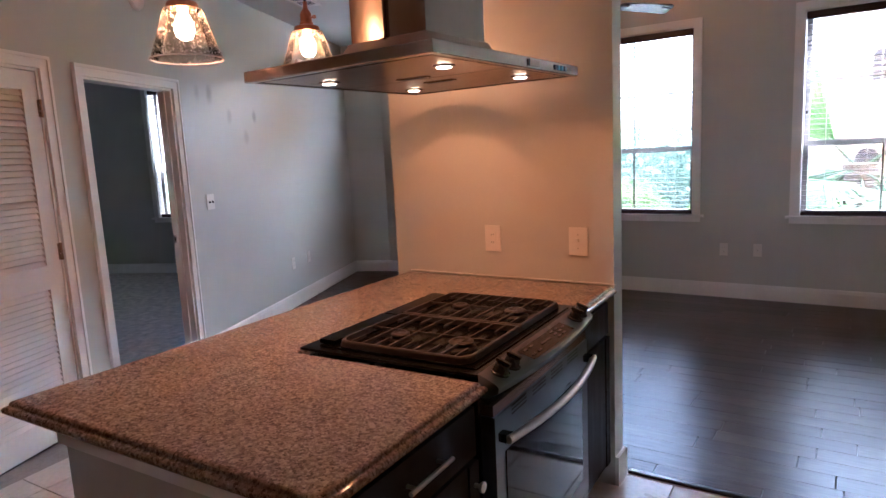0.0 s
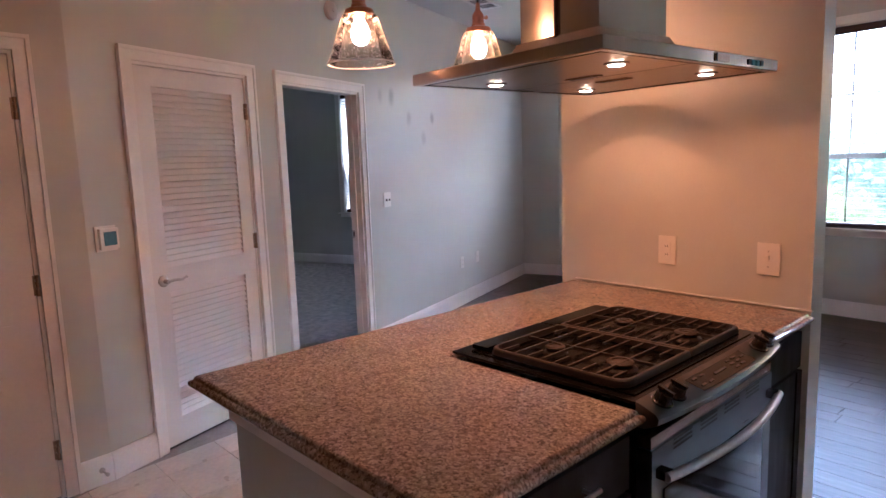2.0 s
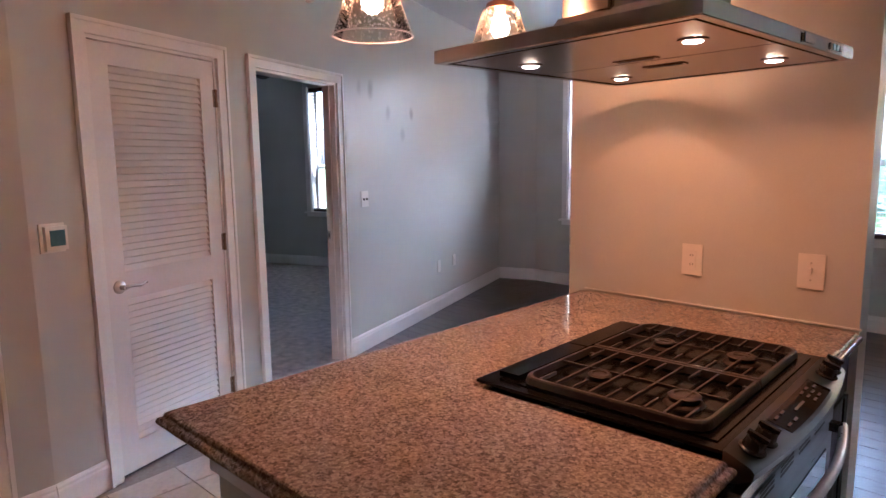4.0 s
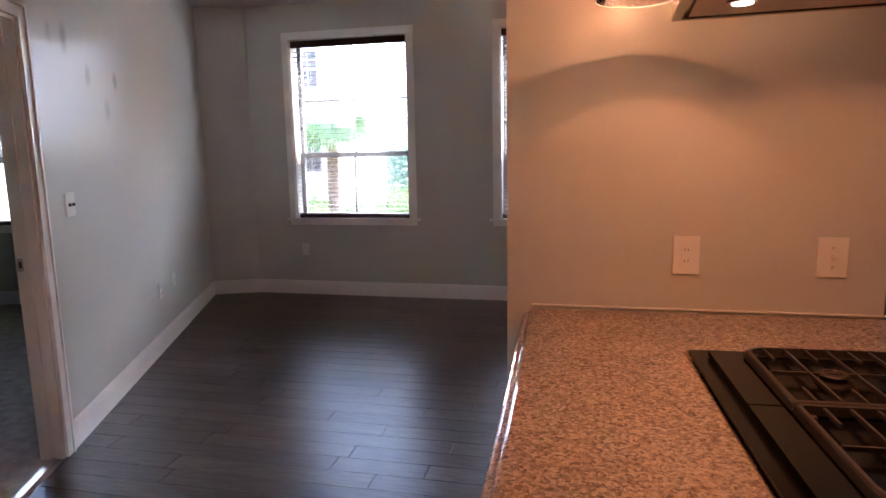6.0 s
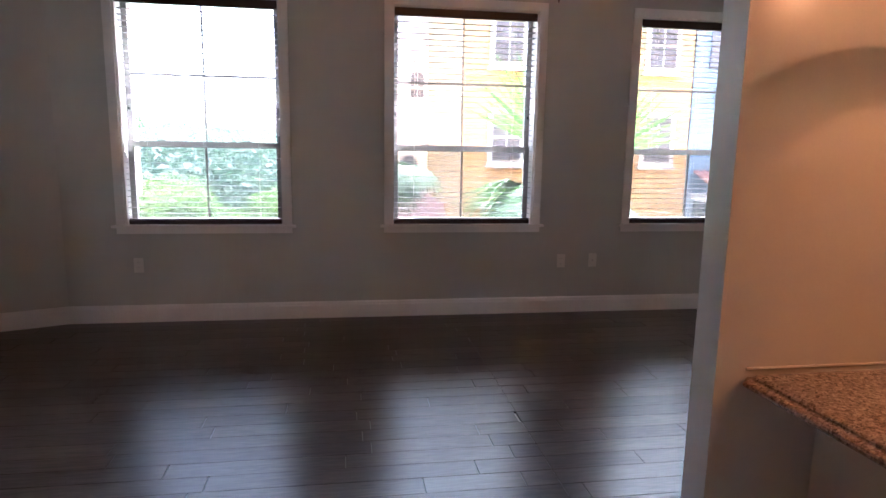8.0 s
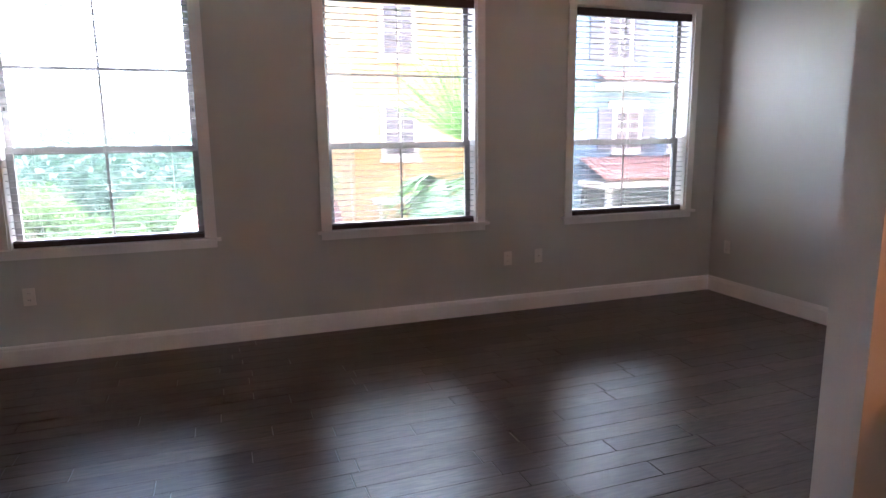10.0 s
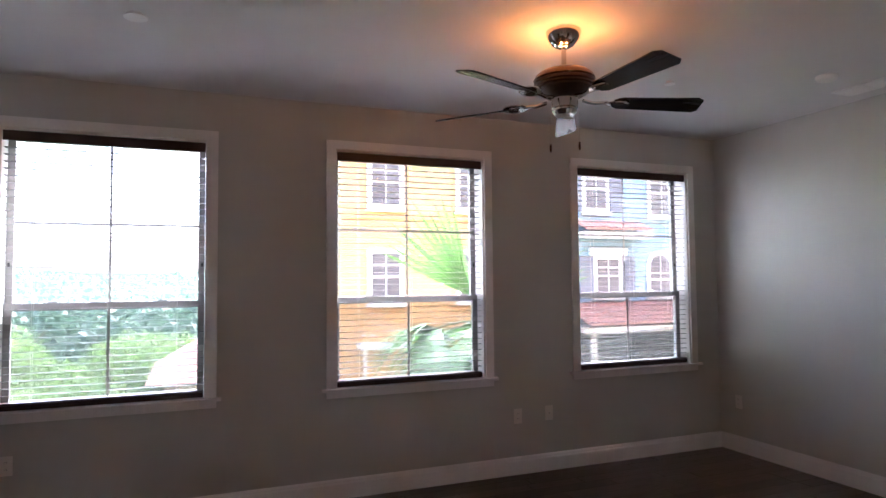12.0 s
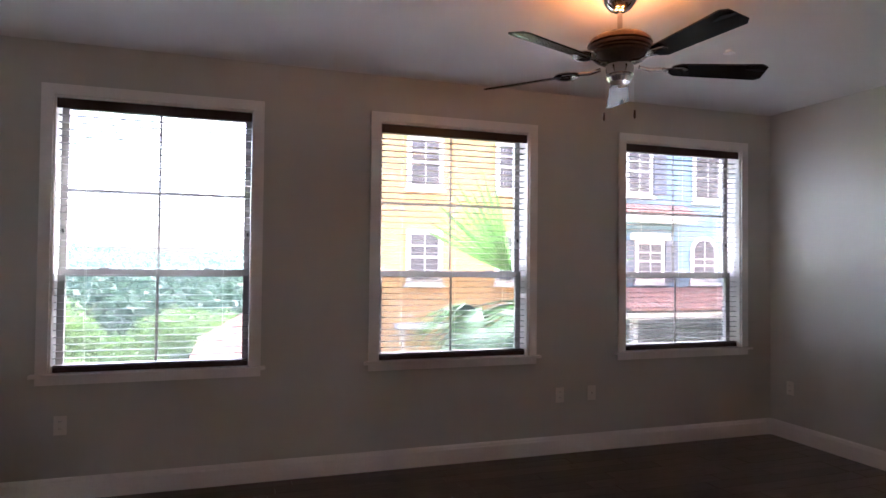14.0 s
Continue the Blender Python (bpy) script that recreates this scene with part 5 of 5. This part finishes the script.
hy = house("tall yellow house with white-trimmed windows", 0.98, 9.0, 22.0, 9.0, 7.6, YELLOW)
for x in (1.98, 5.15, 7.36):
    house_window(hy, x, x + 0.94, 0.95, 2.46, 22.0)
    house_window(hy, x, x + 0.94, 4.12, 5.60, 22.0)
box("canopy", (1.45, 3.15, 21.2, 22.0, -0.62, -0.45), HTRIM, hy, "white flat door canopy")
for x in (1.52, 3.02):
    box("canopy_post", (x, x + 0.09, 21.25, 21.34, GZ0, -0.63), HTRIM, hy)
for x, z in ((1.35, 3.25), (1.60, 3.25), (3.35, 3.22), (1.62, -0.25), (1.92, -0.25)):
    box("wall_vent", (x, x + 0.17, 21.95, 21.998, z, z + 0.06), SHUTTER if z > 1 else HTRIM, hy)
box("band", (0.98, 9.0, 21.96, 21.998, 3.62, 3.74), YELLOW, hy)

hb = house("light blue house with shutters and clay roofs", 9.06, 21.0, 22.0, 9.0, 7.6, BLUE)
house_window(hb, 10.80, 11.78, 1.02, 2.30, 22.0, shutters="lr", lintel=True)
house_window(hb, 13.30, 14.25, 1.00, 2.02, 22.0, arched=True)
house_window(hb, 10.35, 11.25, 4.25, 5.75, 22.0, shutters="lr")
house_window(hb, 13.40, 14.45, 4.15, 5.75, 22.0)
tile_roof(hb, 9.9, 12.9, 21.3, 21.99, 3.35, 3.72, "pent_roof")
tile_roof(hb, 9.3, 19.5, 20.3, 21.99, -0.10, 0.62, "porch_roof")
# Dark sheet on the wall stands in for the shade under the porch.
box("porch_shade_sheet", (9.4, 19.4, 21.90, 21.995, GZ0, -0.4), SHADEDARK, hb)
for x in (9.5, 14.9, 19.2):
    box("porch_post", (x, x + 0.18, 20.45, 20.63, GZ0, -0.37), HTRIM, hb)

hc = house("pale cream house with an arched window", -2.9, 2.6, 33.0, 9.0, 10.8, CREAM)
house_window(hc, 0.36, 1.02, 3.65, 4.60, 33.0, arched=True)
house_window(hc, -0.1, 0.75, -0.9, 0.4, 33.0, arched=True)
hl = house("large white house across the lawn", -27.0, -14.2, 30.0, 9.0, 9.0, CREAM)
for x in (-25.0, -21.6, -18.2, -15.6):
    for z in (0.6, 4.7):
        house_window(hl, x, x + 0.95, z, z + 1.7, 30.0)
hr = house("low cottage with a red clay roof", -4.3, 1.6, 25.0, 5.0, -1.75, CREAM)
for x in (-3.4, -1.2, 0.4):
    house_window(hr, x, x + 0.8, -4.2, -3.0, 25.0)


def leaf_crown(rng, rx, rz, n, s):
    """A crown of small leaf sprays with gaps and an uneven outline."""
    bm = bmesh.new()
    lobes = [(Vector((rng.uniform(-1, 1) * rx * 0.62, rng.uniform(-1, 1) * rx * 0.62, rng.uniform(-0.5, 0.65) * rz)), rng.uniform(0.3, 0.55)) for _ in range(13)]
    for _ in range(n):
        c, r = rng.choice(lobes)
        d = Vector((rng.gauss(0, 1), rng.gauss(0, 1), rng.gauss(0, 1))).normalized()
        p = c + Vector((d.x * rx * r, d.y * rx * r, d.z * rz * r)) * rng.uniform(0.6, 1.08)
        q = Euler((rng.uniform(0, 6.3), rng.uniform(0, 6.3), rng.uniform(0, 6.3))).to_matrix()
        k = s * rng.uniform(0.6, 1.4)
        vs = [bm.verts.new(p + q @ Vector(v)) for v in ((-k, 0, 0), (0, -0.45 * k, 0.12 * k), (k, 0, 0), (0, 0.45 * k, 0.12 * k))]
        bm.faces.new(vs)
    return bm


def tree(x, y, top, rx, rz, seed):
    rng = random.Random(seed)
    t = thing("tree", pose(x, y, GZ0), "leafy broad-crowned green tree", "tree", "trees below the windows")
    ht = top - GZ0
    bm = bmesh.new()
    bm_tube(bm, [(0, 0, -0.1), (0.08, 0.05, ht * 0.3), (0.0, 0.1, ht * 0.6), (0.05, 0.05, ht - rz)], [0.22, 0.17, 0.12, 0.05], 9)
    for k in range(6):
        a = k * 1.05 + rng.random()
        z0 = ht * rng.uniform(0.4, 0.6)
        bm_tube(bm, [(0.03, 0.07, z0), (0.4 * rx * math.cos(a), 0.4 * rx * math.sin(a), z0 + rz * 0.5), (0.7 * rx * math.cos(a), 0.7 * rx * math.sin(a), z0 + rz * 0.9)], [0.09, 0.05, 0.02], 7)
    part("trunk", bm, BARK, t)
    part("crown", leaf_crown(rng, rx, rz, 9000, 0.14), LEAF, t, m=pose(0, 0, ht - rz * 0.85))
    return t


ta, tb = tree(-7.2, 19.0, -1.9, 3.0, 2.3, 1), tree(-10.5, 24.0, -1.6, 3.4, 2.6, 2)
rng = random.Random(8)
for x, y, z, src in ((-4.6, 17.5, -4.3, 0), (-12.4, 19.5, -2.4, 0), (-8.4, 30.0, -1.9, 1), (-5.4, 34.0, -2.2, 0), (-15.5, 28.0, -1.1, 1), (-11.6, 38.0, -1.5, 0), (-2.2, 42.0, -1.9, 1), (-7.0, 46.0, -1.6, 1), (-17.5, 22.0, -1.9, 0), (-6.4, 23.8, -3.9, 1), (-9.0, 15.0, -3.9, 0), (-13.8, 45.0, -0.9, 1), (-13.6, 25.0, -0.6, 1), (-11.2, 20.5, -1.3, 0), (-16.4, 27.0, -0.3, 1)):
    base = (ta, tb)[src]
    k = (z - GZ0) / ((-1.9, -1.6)[src] - GZ0)
    o = copy_thing(base, pose(x, y, GZ0, 0, 0, rng.uniform(0, 360)))
    o.scale = (k * rng.uniform(0.9, 1.15), k * rng.uniform(0.9, 1.15), k)

woods = bmesh.new()
rng = random.Random(3)
for _ in range(70000):
    y = 60 * (14 ** rng.random())
    x = rng.uniform(-0.75, 0.30) * y
    s = 0.28 + y * 0.0020
    z = GZ0 + y * 0.0033 + rng.random() ** 1.5 * 6.0 + (0.034 * max(0, y - 260) * (0.7 + 0.3 * math.sin(x * 0.02)))
    q = Euler((rng.uniform(0, 6.3), rng.uniform(0, 6.3), rng.uniform(0, 6.3))).to_matrix()
    vs = [woods.verts.new(Vector((x, y, z)) + q @ Vector(v)) for v in ((-s * 1.3, 0, 0), (0, -s, 0.3 * s), (s * 1.3, 0, 0), (0, s, 0.3 * s))]
    woods.faces.new(vs)
tagged(part("far_woods", woods, FARLEAF), "distant green woods up to the horizon", "woods", kind="stuff")


def fan_frond(seed, n=32):
    """A fan palm leaf: a stalk and a spray of folded, drooping strips."""
    rng = random.Random(seed)
    bm = bmesh.new()
    bm_tube(bm, [(0, 0, 0), (0.35, 0, 0.05), (0.7, 0, 0.04)], [0.016, 0.012, 0.008], 6)
    for k in range(n):
        a = radians(-100 + 200 * k / (n - 1)) * 0.92
        ln = (0.95 - 0.25 * abs(k / (n - 1) - 0.5)) * rng.uniform(0.85, 1.08)
        d = Vector((math.cos(a), math.sin(a), 0))
        s = Vector((-math.sin(a), math.cos(a), 0))
        rows = []
        for t, w in ((0.0, 0.010), (0.35, 0.024), (0.7, 0.015), (1.0, 0.002)):
            p = Vector((0.7, 0, 0.04)) + d * ln * t + Vector((0, 0, -0.55 * ln * t ** 2.4 * rng.uniform(0.8, 1.2) + 0.05 * t))
            rows.append([bm.verts.new(p - s * w), bm.verts.new(p + Vector((0, 0, 0.010 * (1 - t)))), bm.verts.new(p + s * w)])
        for u, v in zip(rows, rows[1:]):
            bm.faces.new((u[0], u[1], v[1], v[0]))
            bm.faces.new((u[1], u[2], v[2], v[1]))
    me = finish(bm, "frond")
    me.materials.append(PALML)
    return me


def spear_frond():
    """A young fan leaf, still half folded: broad strips close together, free only at their tips."""
    rng = random.Random(9)
    bm = bmesh.new()
    bm_tube(bm, [(0, 0, 0), (0.2, 0, 0.01), (0.45, 0, 0.02)], [0.02, 0.016, 0.012], 6)
    for k in range(11):
        a = radians(-26 + 5.2 * k)
        ln = rng.uniform(0.95, 1.2)
        d, e = Vector((math.cos(a), math.sin(a), 0)), Vector((-math.sin(a), math.cos(a), 0))
        rows = []
        for t, w in ((0.0, 0.012), (0.35, 0.030), (0.65, 0.024), (1.0, 0.002)):
            p = Vector((0.35, 0, 0.02)) + d * ln * t
            rows.append([bm.verts.new(p - e * w), bm.verts.new(p + Vector((0, 0, 0.014 * (1 - t)))), bm.verts.new(p + e * w)])
        for u, v in zip(rows, rows[1:]):
            bm.faces.new((u[0], u[1], v[1], v[0]))
            bm.faces.new((u[1], u[2], v[2], v[1]))
    me = finish(bm, "frond")
    me.materials.append(PALML)
    return me


FR = [fan_frond(s) for s in (1, 2, 3)]
SPEAR = spear_frond()


def palm(x, y, crown, n, size, label, spear=False, seed=0):
    rng = random.Random(seed)
    p = thing("palm_tree", pose(x, y, GZ0), label, "palm tree", "palms")
    ht = crown - GZ0
    bm = bmesh.new()
    prof = []
    z = -0.1
    while z < ht:
        prof += [(0.16, z), (0.185, z + 0.10), (0.16, z + 0.11)]
        z += 0.11
    bm_lathe(bm, [(0, -0.1)] + prof + [(0.10, ht), (0, ht)], 12)
    part("trunk", bm, BARK, p)
    for k in range(n):
        tilt = rng.uniform(8, 50) if k % 3 else rng.uniform(0, 30)
        share("frond", FR[k % 3], p, pose(0, 0, ht, 0, 0, k * 137.5) @ pose(0, 0, 0, rng.uniform(-25, 25), tilt, 0) @ Matrix.Scale(size * rng.uniform(0.85, 1.1), 4))
    if spear:
        for a, tl, ro in ((184, -50, 84), (10, -38, 78)):
            share("frond", SPEAR, p, pose(0, 0, ht, 0, 0, a) @ pose(0, 0, 0, ro, tl, 0) @ Matrix.Scale(size * 1.12, 4))
    return p


palm(0.05, 9.15, 1.06, 13, 1.10, "fan palm with drooping green fronds", True, 2)
palm(-1.62, 18.2, 0.95, 26, 1.0, "tall fan palm beside the houses", False, 5)
palm(-9.0, 18.0, 2.60, 24, 0.95, "tall slender fan palm", False, 6)


# ---------- floors ----------
B_L, B_M = sk(-1.32, 0.0), (-1.960, 2.772)
slab = bmesh.new()
bm_prism(slab, ROOF_LINE, -0.25, -0.012)
tagged(part("floor", slab, GROUT), "floor base under the boards and tiles", "floor", kind="structure")
wood = tagged(new("floor_living"), "dark hand-scraped hardwood plank floor", "floor", kind="structure")
rng = random.Random(11)
PW = 0.127
row = 0
y = YW - PW
while y > 2.0:
    x = -6.1 - rng.random() * 0.9
    while x < XR:
        ln = rng.choice((0.45, 0.6, 0.8, 1.0, 1.2, 1.2))
        g = 0.0012
        poly = [(x + g, y + g), (x + ln - g, y + g), (x + ln - g, y + PW - g), (x + g, y + PW - g)]
        lines = [((XR, YW), (-20, YW)), ((XR, -5), (XR, 9)), (C_COR, sk(-3, 0)), (W_COR, C_COR)]
        for a, b in lines:
            poly = clip_poly(poly, a, b) if len(poly) > 2 else []
        if poly:
            pieces = []
            west = clip_poly(clip_poly(poly, B_L, B_M), (-1.960, -9), (-1.960, 9))
            east = clip_poly(poly, (-1.960, 9), (-1.960, -9))
            east = clip_poly(east, (-1.960, 2.822), (9, 2.822)) if len(east) > 2 else []
            for pc in (west, east):
                if area_of(pc) > 0.003:
                    pieces.append(pc)
            for pc in pieces:
                cx, cy = sum(p[0] for p in pc) / len(pc), sum(p[1] for p in pc) / len(pc)
                bm = bmesh.new()
                bm_prism(bm, [(p[0] - cx, p[1] - cy) for p in pc], -0.0115, rng.uniform(-0.0002, 0.0002), 0.0018)
                part("plank", bm, PLANK, wood, m=pose(cx, cy, 0, rng.uniform(-0.03, 0.03), rng.uniform(-0.01, 0.01)))
        x += ln
    y -= PW
    row += 1
tiles = tagged(new("floor_kitchen"), "beige ceramic tile kitchen floor", "floor", kind="structure")
TS = 0.33
MT = pose(-1.825, 0.755, 0, 0, 0, 2.4)
for i in range(-8, 11):
    for j in range(-10, 7):
        g = 0.002
        poly = [(i * TS + g, j * TS + g), ((i + 1) * TS - g, j * TS + g), ((i + 1) * TS - g, (j + 1) * TS - g), (i * TS + g, (j + 1) * TS - g)]
        poly = [tuple((MT @ Vector((*p, 0))).xy) for p in poly]
        for a, b in (((XR, -5), (XR, 9)), (A_COR, K_END), ((K_END[0], YS), (XR, YS)), (sk(3, 0), sk(-5, 0))):
            poly = clip_poly(poly, a, b) if len(poly) > 2 else []
        if not poly:
            continue
        west = clip_poly(clip_poly(poly, B_M, B_L), (-1.960, -9), (-1.960, 9))
        east = clip_poly(clip_poly(poly, (-1.960, 9), (-1.960, -9)), (9, 2.818), (-9, 2.818))
        for pc in (west, east):
            if area_of(pc) > 0.002:
                cx, cy = sum(p[0] for p in pc) / len(pc), sum(p[1] for p in pc) / len(pc)
                bm = bmesh.new()
                bm_prism(bm, [(p[0] - cx, p[1] - cy) for p in pc], -0.0115, 0.0, 0.0015)
                part("tile", bm, TILE, tiles, m=pose(cx, cy, 0))
cpt = bmesh.new()
poly = [sk(-2.5, -0.14), sk(-1.24, -0.14), sk(-1.24, -0.05), sk(-0.36, -0.05), sk(-0.36, -0.14), sk(3.29, -0.14), sk(3.29, BN0), sk(-2.5, BN0)]
vs = [cpt.verts.new((*p, 0.004)) for p in poly]
lo = [cpt.verts.new((*p, -0.0115)) for p in poly]
cpt.faces.new(vs)
for k in range(len(poly)):
    cpt.faces.new((vs[k], lo[k], lo[(k + 1) % len(poly)], vs[(k + 1) % len(poly)]))
tagged(part("carpet", cpt, CARPET), "grey-brown cut pile bedroom carpet", "carpet", kind="structure")


def strip(name, p, q, w, h, mat, label):
    m, ln = along(*p, *q)
    bm = bmesh.new()
    prof = [(-w / 2, -0.002), (-w / 2, 0.002), (-w / 4, h), (w / 4, h), (w / 2, 0.002), (w / 2, -0.002)]
    a = [bm.verts.new((0, yy, z)) for yy, z in prof]
    b = [bm.verts.new((ln, yy, z)) for yy, z in prof]
    for k in range(6):
        bm.faces.new((a[k], a[(k + 1) % 6], b[(k + 1) % 6], b[k]))
    bm.faces.new(a[::-1])
    bm.faces.new(b)
    tagged(part(name, bm, mat, m=m @ pose(0, 0, 0.0022)), label, "threshold", kind="structure")


strip("threshold", (-0.795, 2.820), (XR - 0.02, 2.820), 0.045, 0.008, BLADE, "dark wooden threshold strip between tile and planks")
strip("threshold", sk(-1.31, 0.02), B_M, 0.045, 0.008, BLADE, "dark wooden threshold strip between tile and planks")
strip("threshold", sk(-1.235, -0.048), sk(-0.37, -0.048), 0.032, 0.008, NICKEL, "metal threshold strip at the bedroom carpet")
